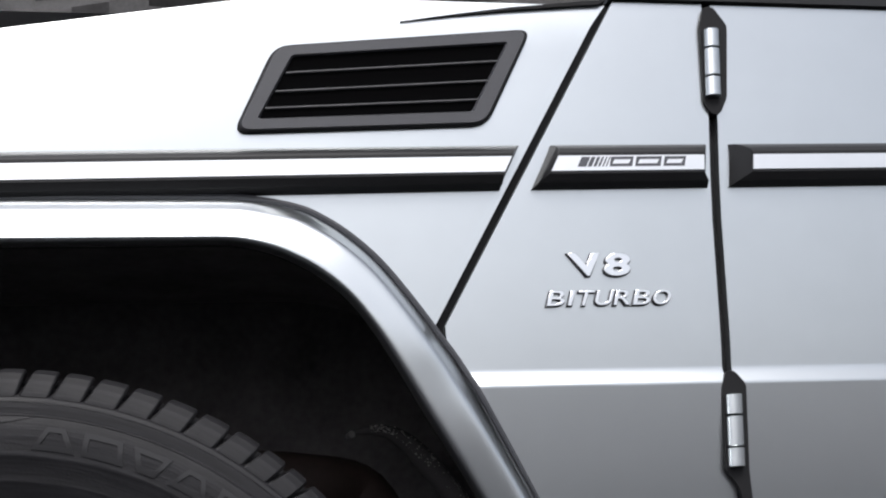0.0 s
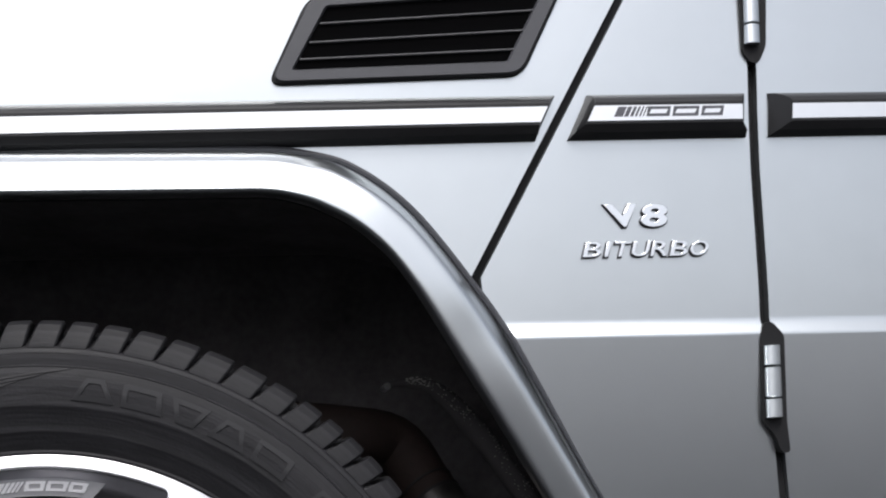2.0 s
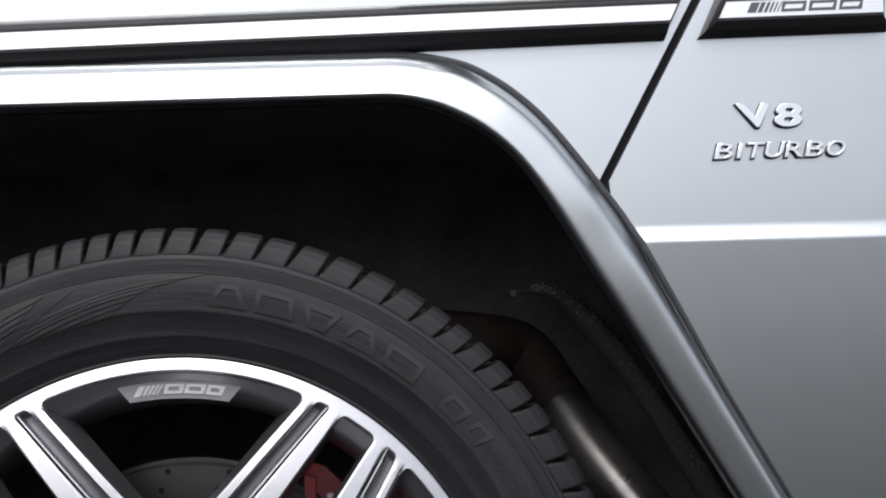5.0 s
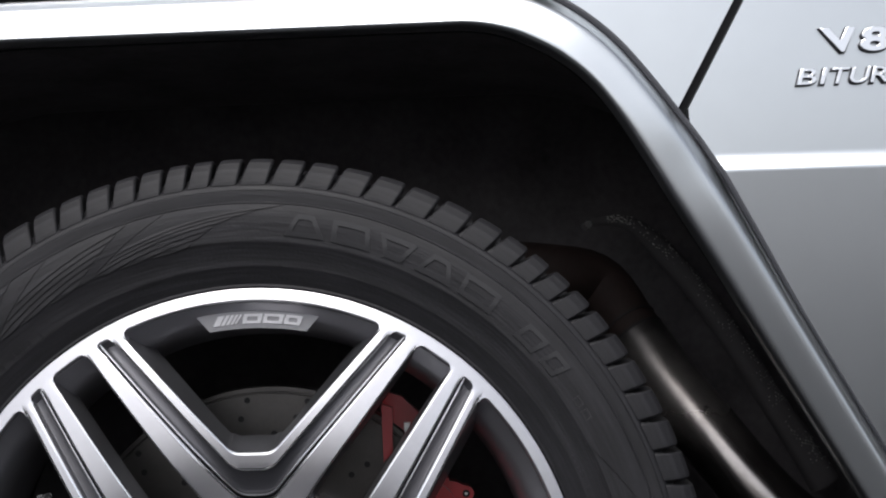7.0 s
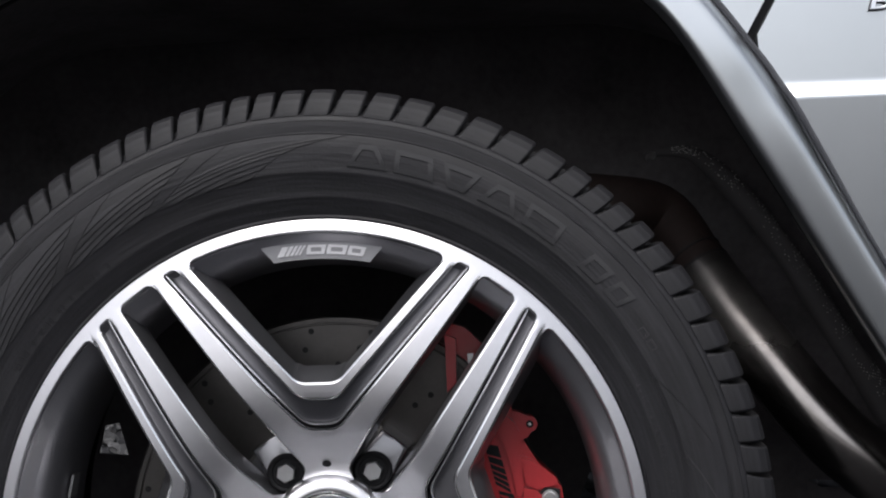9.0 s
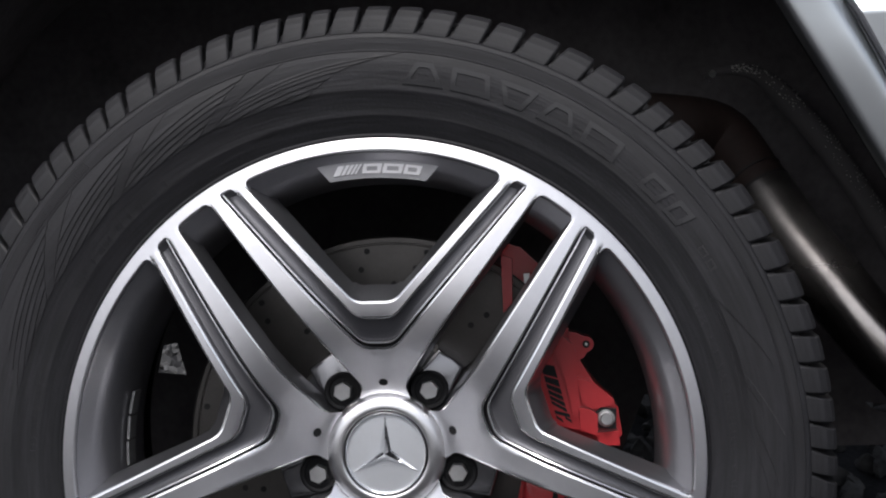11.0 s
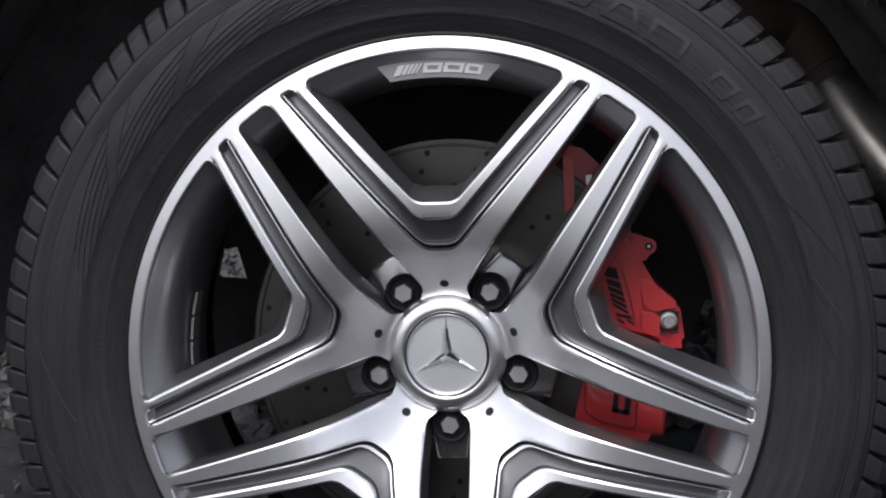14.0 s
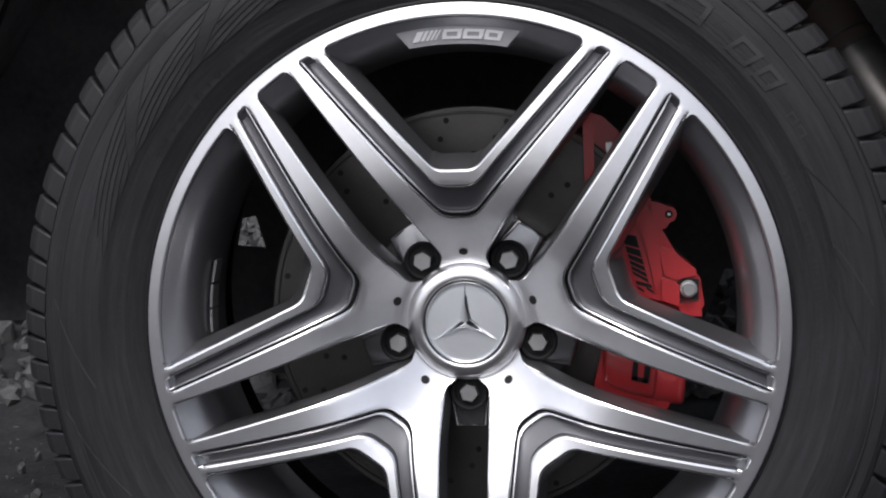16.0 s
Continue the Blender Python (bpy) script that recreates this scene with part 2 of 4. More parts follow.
def tube(points, radius, steps=14, bm=None):
    pts = [Vector(p) for p in points]
    rings = []
    ref = Vector((0, 1, 0))
    for i, p in enumerate(pts):
        d = (pts[min(i + 1, len(pts) - 1)] - pts[max(i - 1, 0)]).normalized()
        s = d.cross(ref).normalized()
        t = d.cross(s)
        rr = radius[i] if isinstance(radius, (list, tuple)) else radius
        rings.append([p + (s * math.cos(a) + t * math.sin(a)) * rr for a in (2 * math.pi * k / steps for k in range(steps))])
    return loft(rings, bm=bm)


def smooth_line(points, n):
    """n points along a Catmull-Rom curve through the given points."""
    p = [Vector(points[0])] + [Vector(q) for q in points] + [Vector(points[-1])]
    out = []
    m = len(points) - 1
    for i in range(n):
        s = i / (n - 1) * m
        k = min(int(s), m - 1)
        t = s - k
        a, b, c, d = p[k:k + 4]
        out.append(0.5 * (2 * b + (c - a) * t + (2 * a - 5 * b + 4 * c - d) * t * t + (3 * b - a - 3 * c + d) * t ** 3))
    return out


def lerp(a, b, t):
    return a + (b - a) * t


def letter(ch, corners, y0, depth, mat, parent, label, bold=0.02, edge=0.03):
    """A raised character fitted between four corners (x, z): low left, low right, top left."""
    cu = bpy.data.curves.new("glyph", "FONT")
    cu.body, cu.extrude, cu.offset, cu.resolution_u = ch, 0.05, bold, 4
    cu.bevel_depth, cu.bevel_resolution = edge, 2
    tmp = new("glyph", cu)
    me = bpy.data.meshes.new_from_object(tmp.evaluated_get(bpy.context.evaluated_depsgraph_get()))
    bpy.data.objects.remove(tmp)
    bpy.data.curves.remove(cu)
    v = np.empty(len(me.vertices) * 3)
    me.vertices.foreach_get("co", v)
    v = v.reshape(-1, 3)
    lo, hi = v.min(0), v.max(0)
    s = (v - lo) / (hi - lo)
    (ax, az), (bx, bz), (cx, cz) = corners
    out = np.stack([ax + s[:, 0] * (bx - ax) + s[:, 1] * (cx - ax), y0 - s[:, 2] * depth,
                    az + s[:, 0] * (bz - az) + s[:, 1] * (cz - az)], 1)
    me.vertices.foreach_set("co", out.ravel())
    me.update()
    return link_mesh("letter", me, mat, parent, label)


# ---- ground, rubble and the rock face behind ----


def bank(y):
    """Height of the ground: flat under the car, a low bank of rubble behind it, then a gentle rise."""
    t = min(1.0, max(0.0, (y - 1.36) / 0.55))
    return 0.20 * t * t * (3 - 2 * t) + 0.16 * min(max(0.0, y - 2.2), 30) ** 1.1


def rock_mesh(size, seed, squash=0.7):
    bm = bmesh.new()
    bmesh.ops.create_icosphere(bm, subdivisions=2, radius=size)
    off = Vector((seed * 7.3, seed * 3.1, seed * 1.7))
    for v in bm.verts:
        d = v.co.normalized()
        q = noise.noise(d * 1.3 + off) * 0.55 + noise.noise(d * 3.1 + off) * 0.42
        v.co = d * size * (1 + q)
        v.co.z *= squash
    return bm


gb = bmesh.new()
bmesh.ops.create_grid(gb, x_segments=130, y_segments=110, size=1.0)
for v in gb.verts:
    sx, sy = v.co.x, v.co.y
    x = 3.2 * sx + 240 * sx ** 5
    y = 2.4 * sy + 240 * sy ** 5
    h = 0.02 * noise.noise(Vector((x * 3, y * 3, 0))) + 0.008 * noise.noise(Vector((x * 14, y * 14, 3)))
    keep = min(1.0, max(0.0, (math.hypot(x, y) - 0.25) / 0.3))
    v.co = Vector((x, y, h * keep + bank(y)))
tagged(part("ground", gb, SOIL, sharp=80), "dark crushed gravel ground rising towards a bank", kind="structure")

rng = random.Random(5)
verts, faces = [], []
protos = []
for s in range(6):
    m = rock_mesh(1.0, s + 1)
    m.verts.ensure_lookup_table()
    m.verts.index_update()
    protos.append(([v.co.copy() for v in m.verts], [[w.index for w in f.verts] for f in m.faces]))
    m.free()
stones = []
for i in range(4200):
    if i >= 3800:
        x, y, size = rng.uniform(-1.7, -0.45), rng.uniform(0.6, 1.4), 0.003 + 0.011 * rng.random() ** 3
    elif i >= 1500:
        x = rng.triangular(-5.5, 4.5, -0.4)
        y = 1.40 + 0.12 * noise.noise(Vector((x * 2.3, 0, 5))) + (1.1 + 0.3 * abs(x)) * rng.random() ** 1.4
        size = rng.uniform(0.014, 0.042)
    elif i < 1000:
        x, y = rng.uniform(-4.2, 3.0), 0.6 + 4.6 * rng.random() ** 1.3
        size = rng.uniform(0.012, 0.05) * (0.7 + 0.28 * y) if y > 1.4 else rng.uniform(0.003, 0.011)
    else:
        x, y, size = rng.uniform(-14, 12), rng.uniform(4, 14), rng.uniform(0.10, 0.34)
    pv, pf = rng.choice(protos)
    kin = protos.index((pv, pf))
    turn = Euler((rng.uniform(0, 6.3), rng.uniform(0, 6.3), rng.uniform(0, 6.3))).to_matrix()
    z = bank(y) + size * 0.35
    base = len(verts)
    sc = Vector((size, size * rng.uniform(0.6, 1.0), size * rng.uniform(0.5, 0.9)))
    if 1500 <= i < 3800 and y < 1.85 and size > 0.019 and (x < -0.5 or x > 0.5) and len(stones) < 150:
        stones.append((kin, Matrix.LocRotScale((x, y, z), turn.to_quaternion(), sc)))
        continue
    verts += [Vector((x, y, z)) + turn @ Vector((p.x * sc.x, p.y * sc.y, p.z * sc.z)) for p in pv]
    faces += [[base + k for k in f] for f in pf]
rm = bpy.data.meshes.new("rubble")
rm.from_pydata(verts, [], faces)
tagged(link_mesh("rubble", rm, ROCK, sharp=25), "broken pale grey stones lying on dark gravel", "rubble", kind="stuff")

stone_meshes = []
for pv, pf in protos:
    sm = bpy.data.meshes.new("stone")
    sm.from_pydata([tuple(p) for p in pv], [], pf)
    sm.materials.append(ROCK)
    stone_meshes.append(sm)
for kin, m in stones:
    ob = tagged(new("stone", stone_meshes[kin]), "broken pale grey stone lying on dark gravel", "stone", "stones on the gravel")
    ob.matrix_world = m

cb = bmesh.new()
bmesh.ops.create_grid(cb, x_segments=120, y_segments=50, size=1.0)
for v in cb.verts:
    x, h = v.co.x * 45, (v.co.y + 1) * 9 - 1
    d = noise.fractal(Vector((x * 0.25, h * 0.35, 2)), 0.8, 2.2, 5)
    v.co = Vector((x, 17 + h * 0.45 + 1.8 * d, h))
tagged(part("rock_face", cb, ROCK_DARK, sharp=30), "dark grey rock face behind the car", kind="structure")

# Unseen slope added round the front; pale so it bounces light onto the car.
sb = bmesh.new()
rows = []
for k in range(9):
    row = []
    for j in range(97):
        a = radians(lerp(150, 390, j / 96))
        far = 6.5 + 1.2 * k + 1.2 * noise.noise(Vector((math.cos(a) * 4, math.sin(a) * 4, k * 0.3)))
        up = 2.7 * (k / 8) ** 1.2 * (1 + 0.35 * noise.noise(Vector((math.cos(a) * 3, math.sin(a) * 3, 7)))) + 0.25 * noise.noise(Vector((a * 30, k, 2)))
        row.append((far * math.cos(a), far * math.sin(a), up - 0.3))
    rows.append(row)
sheet(rows, thick=0.5, bm=sb)
tagged(part("bounce_slope", sb, BOUNCE_ROCK, sharp=30), "unseen pale grey rock slope added to bounce light", kind="structure")

# ---- the car ----
car = tagged(new("off_road_car"), "silver off-road car, front side with wheel, standing on gravel", "car")
car.location = (0, 0, 0)


def seam_x(z):
    return 0.3821 + (z - 0.7962) * (0.5734 - 0.3821) / (1.1251 - 0.7962)


def gap_x(z):
    pts = [(0.30, 0.664), (0.6363, 0.6595), (0.7549, 0.6569), (0.7819, 0.6589), (0.9215, 0.6648), (1.0093, 0.6726), (1.1315, 0.6787), (1.3, 0.688)]
    for (z0, x0), (z1, x1) in zip(pts, pts[1:]):
        if z <= z1:
            return lerp(x0, x1, (z - z0) / (z1 - z0))
    return pts[-1][1]


def side_y(z, x=0.5):
    """Depth of the body side: flat above, a short sloping ledge, then a lower flank that tucks in."""
    zt = 0.757 - 0.012 * (x - 0.5)
    if z >= zt:
        return YB + 0.012 * max(0, z - 0.98)
    if z >= zt - 0.0145:
        k = (zt - z) / 0.0145
        return YB - 0.0052 * k ** 1.35
    return YB - 0.0052 + 0.078 * (zt - 0.0145 - z)


# the wheel arch, from the middle of its top to the foot of its leg: outer edge on the body, inner edge of the lip
OUT = smooth_line([(0.0, 0.9172), (0.09, 0.9172), (0.17, 0.9170), (0.212, 0.9160), (0.255, 0.9090), (0.2798, 0.8980), (0.3042, 0.8813), (0.3285, 0.8585), (0.3524, 0.8288), (0.3790, 0.7911), (0.4018, 0.7552), (0.4386, 0.6829), (0.4853, 0.5908), (0.6037, 0.36)], 53)
INN = smooth_line([(0.0, 0.8690), (0.085, 0.8690), (0.16, 0.8690), (0.20, 0.8684), (0.228, 0.8622), (0.249, 0.8535), (0.2725, 0.8398), (0.2965, 0.8188), (0.3175, 0.7910), (0.3392, 0.7541), (0.3604, 0.7152), (0.3915, 0.6604), (0.4300, 0.5900), (0.5570, 0.36)], 53)
MID = [(a + b) / 2 for a, b in zip(OUT, INN)]


def mid_x(z):
    for a, b in zip(MID, MID[1:]):
        if b.y <= z <= a.y and a.y > b.y:
            return lerp(a.x, b.x, (a.y - z) / (a.y - b.y))
    return MID[-1].x


def edge_x(z):
    for a, b in zip(OUT, OUT[1:]):
        if b.y <= z <= a.y and a.y > b.y:
            return lerp(a.x, b.x, (a.y - z) / (a.y - b.y))
    return OUT[-1].x


ZF = MID[0].y - 0.0003
GAP = 0.0047    # half of a shut line


def fender_top(x):
    return 1.0884 + 0.17 * x if x < 0.24 else 1.1292


fb = bmesh.new()
# upper side of the wing, from the nose to the sloping shut line
cols = 26
rows = []
for k in range(9):
    s = k / 8
    row = []
    for j in range(cols + 1):
        q = j / cols
        x0 = -0.62
        zt = fender_top(lerp(x0, 0.573, q))
        z = lerp(zt, ZF, s)
        x = lerp(x0, seam_x(z) - GAP, q)
        row.append((x, side_y(z) + (0.02 if k == 0 else 0), z))
    rows.append(row)
    if k == 0:
        rows.append([(x, YB + 0.004, z - 0.006) for x, y, z in row])
sheet(rows, bm=fb)
for sign in (1, -1):
    rows = []
    for k in range(10):
        z = lerp(ZF, 0.80 if sign > 0 else 0.45, k / 9)
        xl, xr = mid_x(z), (seam_x(z) - GAP if sign > 0 else 0.62)
        rows.append([(sign * lerp(xl, xr, j / 6), side_y(z), z) for j in range(7)])
    sheet(rows, bm=fb)
part("wing_panel", fb, PAINT, car, "silver metallic wing panel", 40)

# panel between the sloping shut line and the door
rows = []
for z in [1.1272, 1.10, 1.05, 1.0, 0.95, 0.90, 0.85, 0.80] + [0.776 - 0.0016 * i for i in range(30)] + [0.70, 0.66, 0.60, 0.55, 0.50, 0.45, 0.38]:
    xl = max(seam_x(z) + GAP, edge_x(z) + 0.0006 if z < 0.80 else -1)
    xr = gap_x(z) - GAP
    rows.append([(x, side_y(z, x), z) for x in (lerp(xl, xr, j / 12) for j in range(13))])
part("cowl_panel", sheet(rows), PAINT, car, "silver metallic side panel beside the door", 40)

# door skin
rows = []
for z in [1.1265, 1.10, 1.05, 1.0, 0.95, 0.90, 0.85, 0.80] + [0.776 - 0.0016 * i for i in range(30)] + [0.70, 0.66, 0.60, 0.55, 0.50, 0.45, 0.38]:
    xl = gap_x(z) + GAP
    rows.append([(x, side_y(z, x), z) for x in (lerp(xl, 1.45, j / 20) for j in range(21))])
part("front_door", sheet(rows), PAINT, car, "silver metallic front door", 40)

# dark rubber behind the shut lines, window seals along the waist
part("door_seal", prism([(gap_x(1.13) - 0.03, 1.13), (gap_x(1.13) + 0.03, 1.13), (gap_x(0.38) + 0.03, 0.38), (gap_x(0.38) - 0.03, 0.38)], YB + 0.0125, YB + 0.05), RUBBER_SEAL, car, "black rubber door seal")
part("wing_seal", prism([(seam_x(1.13) - 0.03, 1.13), (seam_x(1.13) + 0.03, 1.13), (seam_x(0.79) + 0.03, 0.79), (seam_x(0.79) - 0.03, 0.79)], YB + 0.0125, YB + 0.045), RUBBER_SEAL, car, "black rubber seal in the shut line")
part("waist_seal", bevel(prism([(0.575, 1.1285), (1.45, 1.1285), (1.45, 1.16), (0.585, 1.16)], YB - 0.004, YB + 0.05), 0.004), TRIM, car, "black rubber waist seal")
part("shut_line_strip", bevel(prism([(0.362, 1.0982), (0.4136, 1.1062), (0.4707, 1.1136), (0.529, 1.1196), (0.5644, 1.1229), (0.572, 1.1283), (0.529, 1.1234), (0.4707, 1.1166), (0.4136, 1.1076), (0.362, 1.0986)], YB - 0.0008, YB + 0.012), 0.0003), RUBBER_SEAL, car, "thin black bonnet shut line")
hb = bmesh.new()
sheet([[(x, y, z) for x in (-0.62, 0.0, 0.6)] for y, z in ((0.10, 1.135), (0.4, 1.16), (0.9, 1.17), (1.4, 1.16), (1.72, 1.12))], thick=0.02, bm=hb)
part("bonnet", hb, PAINT, car, "silver metallic bonnet")

# ---- wheel-arch flare ----
# sections of the flare as (share of its width, depth on the leg, depth over the wheel): a box with a soft corner on
# the legs, a shelf that slopes outwards along the top
prof = [(-0.03, YB - 0.001, YB - 0.001), (0.0, YB - 0.003, YB - 0.003), (0.04, 0.0150, 0.0060), (0.08, 0.0100, -0.0005), (0.13, 0.0037, -0.0048), (0.19, -0.0038, -0.0078), (0.25, -0.0115, -0.0103), (0.30, -0.0178, -0.0121),
        (0.32, -0.0212, -0.0128), (0.337, -0.0238, -0.0133), (0.357, -0.0258, -0.0138), (0.385, -0.0272, -0.0145), (0.43, -0.0281, -0.0157), (0.50, -0.0285, -0.0176), (0.60, -0.0286, -0.0202),
        (0.70, -0.0286, -0.0228), (0.79, -0.0286, -0.0252), (0.86, -0.0286, -0.0270), (0.915, -0.0285, -0.0283), (0.94, -0.0280, -0.0280), (0.962, -0.0267, -0.0267), (0.979, -0.0243, -0.0243), (0.990, -0.0208, -0.0208), (0.997, -0.0162, -0.0162), (1.0, -0.0100, -0.0100)]


def tuck(x, y, z):
    """The lower legs lean in together with the flank."""
    d = 0.125 * max(0.0, 0.80 - z) ** 2 / (0.08 + max(0.0, 0.80 - z))
    k = (1.05 + y + d) / (1.05 + y)
    return (0.146 + (x - 0.146) * k, y + d, 0.575 + (z - 0.575) * k) if x > 0 else (x, y + d, z)


def arch_both(h):
    return [Vector((-p.x, p.y)) for p in h[:0:-1]] + list(h)


fo, fi = arch_both(OUT), arch_both(INN)
fl = bmesh.new()
rings = []
for o, i in zip(fo, fi):
    lean = math.degrees(math.atan2(abs(i.x - o.x), o.y - i.y))
    leg = min(1.0, max(0.0, (lean - 14) / 42))
    leg = leg * leg * (3 - 2 * leg)
    ring = [((o + (i - o) * f).x, lerp(y_top, y_leg, leg), (o + (i - o) * f).y) for f, y_leg, y_top in prof]
    back = [((o + (i - o) * f).x, y, (o + (i - o) * f).y) for f, y in ((0.93, -0.004), (0.5, 0.02), (0.0, 0.04))]
    rings.append([tuck(*p) for p in ring + back])
loft(rings, bm=fl)
part("arch_flare", fl, PAINT, car, "silver wheel-arch flare with rounded lip", 50)
gk = bmesh.new()
rings = []
for o, i in zip(fo, fi):
    d = (o - i).normalized()
    up = max(0.0, d.y)
    c = o + d * (0.0054 * up - 0.0006)
    seat = side_y(c.y) - tuck(c.x, YB, c.y)[1] + YB - 0.002
    rings.append([tuck(c.x + d.x * (0.0019 + 0.0018 * up) * math.cos(a), seat + 0.004 * math.sin(a), c.y + d.y * (0.0019 + 0.0018 * up) * math.cos(a)) for a in (math.pi * k / 4 for k in range(8))])
loft(rings, bm=gk)
part("flare_gasket", gk, TRIM_GREY, car, "black rubber bead round the flare")

LINER = material("liner_plastic", (0.24, 0.228, 0.232), 0.9, vary=0.3, scale=10, spec=0.1)
# ---- arch liner and dark underside ----
lb = bmesh.new()
rings, lip_rings = [], []
for i in fi:
    p = Vector((i.x * 1.05, i.y + 0.034))
    lip_rings.append([tuck(i.x, -0.0085, i.y), tuck(i.x * 1.004, 0.006, i.y + 0.003), (p.x, 0.06, p.y), (p.x * 1.01, 0.06, p.y + 0.01), tuck(i.x * 1.01, 0.004, i.y + 0.012)])
    rings.append([(p.x * 1.0, 0.05, p.y), (p.x * 1.14, 0.20, p.y + 0.005), (p.x * 1.34, 0.415, p.y + 0.005), (p.x * 1.36, 0.415, p.y + 0.03), (p.x * 1.16, 0.20, p.y + 0.03), (p.x * 1.03, 0.05, p.y + 0.02)])
loft(rings, bm=lb)
part("arch_liner", lb, LINER, car, "dusty dark grey wheel-arch liner", 60)
part("flare_return", loft(lip_rings), RUBBER_SEAL, car, "black inner edge of the flare", 60)
ib = bmesh.new()
prism([(-0.75, 0.345), (-0.45, 0.345), (-0.312, 0.300), (-0.316, 0.428), (-0.308, 0.460), (-0.308, 1.10), (-0.75, 1.10)], 0.415, 0.425, bm=ib)
prism([(-0.308, 0.460), (-0.289, 0.463), (-0.289, 1.10), (-0.308, 1.10)], 0.415, 0.425, bm=ib)
prism([(-0.312, 0.300), (-0.279, 0.272), (-0.279, 0.424), (-0.316, 0.428)], 0.415, 0.425, bm=ib)
prism([(-0.279, 0.272), (0.20, 0.250), (0.222, 0.302), (0.258, 0.383), (0.305, 0.375), (0.36, 0.318), (0.505, 0.3165), (0.507, 0.365), (0.53, 0.3625), (0.75, 0.3605), (0.75, 1.10), (-0.289, 1.10), (-0.289, 0.463), (-0.279, 0.424)], 0.415, 0.425, bm=ib)
prism([(0.505, 0.3165), (0.75, 0.3125), (0.75, 0.350), (0.56, 0.352), (0.525, 0.354), (0.512, 0.360), (0.507, 0.365)], 0.415, 0.425, bm=ib)
prism([(-0.75, 0.50), (1.40, 0.50), (1.40, 0.62), (-0.75, 0.62)], 0.425, 1.60, bm=ib)
part("inner_wing", ib, BLACK, car, "black inner wing and underbody")

# ---- side strips ----


def strip_z(x, z):
    return z + 0.0135 * (x - 0.5) + 0.0063 * min(0.0, x - 0.47)


def moulding(x_lo_l, x_hi_l, x_lo_r, x_hi_r, inset_l, inset_r, name, label):
    """A bevelled bar with a bright inlay. lo/hi: the x of its lower and upper ends, left and right."""
    zt, zb, it, ib_ = 0.9738, 0.9290, 0.9578, 0.9421
    yo, yf = YB, YB - 0.018
    bm = bmesh.new()

    def at(x, z):
        return (x, strip_z(x, z))

    def xl(z, d=0.0):
        return lerp(x_lo_l, x_hi_l, (z - zb) / (zt - zb)) + d

    def xr(z, d=0.0):
        return lerp(x_lo_r, x_hi_r, (z - zb) / (zt - zb)) - d
    secs = []
    for (dl, z, y) in ((0.0, zb, yo), (0.4, zb + 0.004, yf + 0.004), (1.0, ib_ - 0.002, yf), (1.0, ib_, yf), (1.0, ib_, yf + 0.002), (1.0, it, yf + 0.002), (1.0, it, yf), (1.0, it + 0.0032, yf), (0.85, it + 0.0066, yf + 0.0016), (0.6, it + 0.0105, yf + 0.0060), (0.3, zt - 0.001, yf + 0.0140), (0.0, zt, yo)):
        a, b = xl(z, dl * inset_l), xr(z, dl * inset_r)
        secs.append([(lerp(a, b, j / 8), y, strip_z(lerp(a, b, j / 8), z)) for j in range(9)])
    loft(secs, closed=False, bm=bm)
    back = [[(p[0], yo + 0.004, p[2]) for p in secs[0]], [(p[0], yo + 0.004, p[2]) for p in secs[-1]]]
    loft([secs[-1], back[1], back[0], secs[0]], closed=False, bm=bm)
    for j in (0, 8):
        bm.verts.ensure_lookup_table()
        loop = [bm.verts.new(s[j]) for s in secs]
        bm.faces.new(loop + [bm.verts.new(back[1][j]), bm.verts.new(back[0][j])])
    bmesh.ops.remove_doubles(bm, verts=bm.verts[:], dist=0.00005)
    bar = part(name, bm, TRIM, car, label, 25)
    poly = [at(xl(ib_, inset_l + 0.0004), ib_ + 0.0004), at(xr(ib_, inset_r + 0.0004), ib_ + 0.0004), at(xr(it, inset_r + 0.0004), it - 0.0004), at(xl(it, inset_l + 0.0004), it - 0.0004)]
    part("inlay", bevel(prism(poly, yf - 0.0008, yf + 0.0012), 0.0003, 1), INSERT, bar, "bright brushed metal inlay")
    return bar


moulding(-0.62, -0.62, 0.4484, 0.4707, 0.01, 0.004, "side_strip", "black rubbing strip along the wing")
badge = moulding(0.4785, 0.5015, 0.6575, 0.6612, 0.010, 0.0095, "side_strip", "short black rubbing strip with badge")
moulding(0.6785, 0.6842, 1.45, 1.45, 0.0185, 0.01, "side_strip", "black rubbing strip along the door")

def frame_bm(outer, inner, levels):
    """A frame between two outlines of equal length: levels are (share from outer to inner, depth)."""
    rings = []
    for f, y in levels:
        rings.append([(lerp(o[0], i[0], f), y, lerp(o[1], i[1], f)) for o, i in zip(outer, inner)])
    return rings


# plain marks of the badge: slanted bars, then three block shapes
yi = YB - 0.0192


def slant(x0, x1, z0, z1, lean):
    return [(x0, strip_z(x0, z0)), (x1, strip_z(x1, z0)), (x1 + lean, strip_z(x1, z1)), (x0 + lean, strip_z(x0, z1))]


for x0, wd in ((0.5213, 0.0085), (0.5310, 0.0042), (0.5368, 0.0030), (0.5414, 0.0022), (0.5455, 0.0016), (0.5490, 0.0012)):
    part("badge_bar", prism(slant(x0, x0 + wd, 0.9463, 0.9559, 0.005), yi, yi + 0.001), INK, badge)


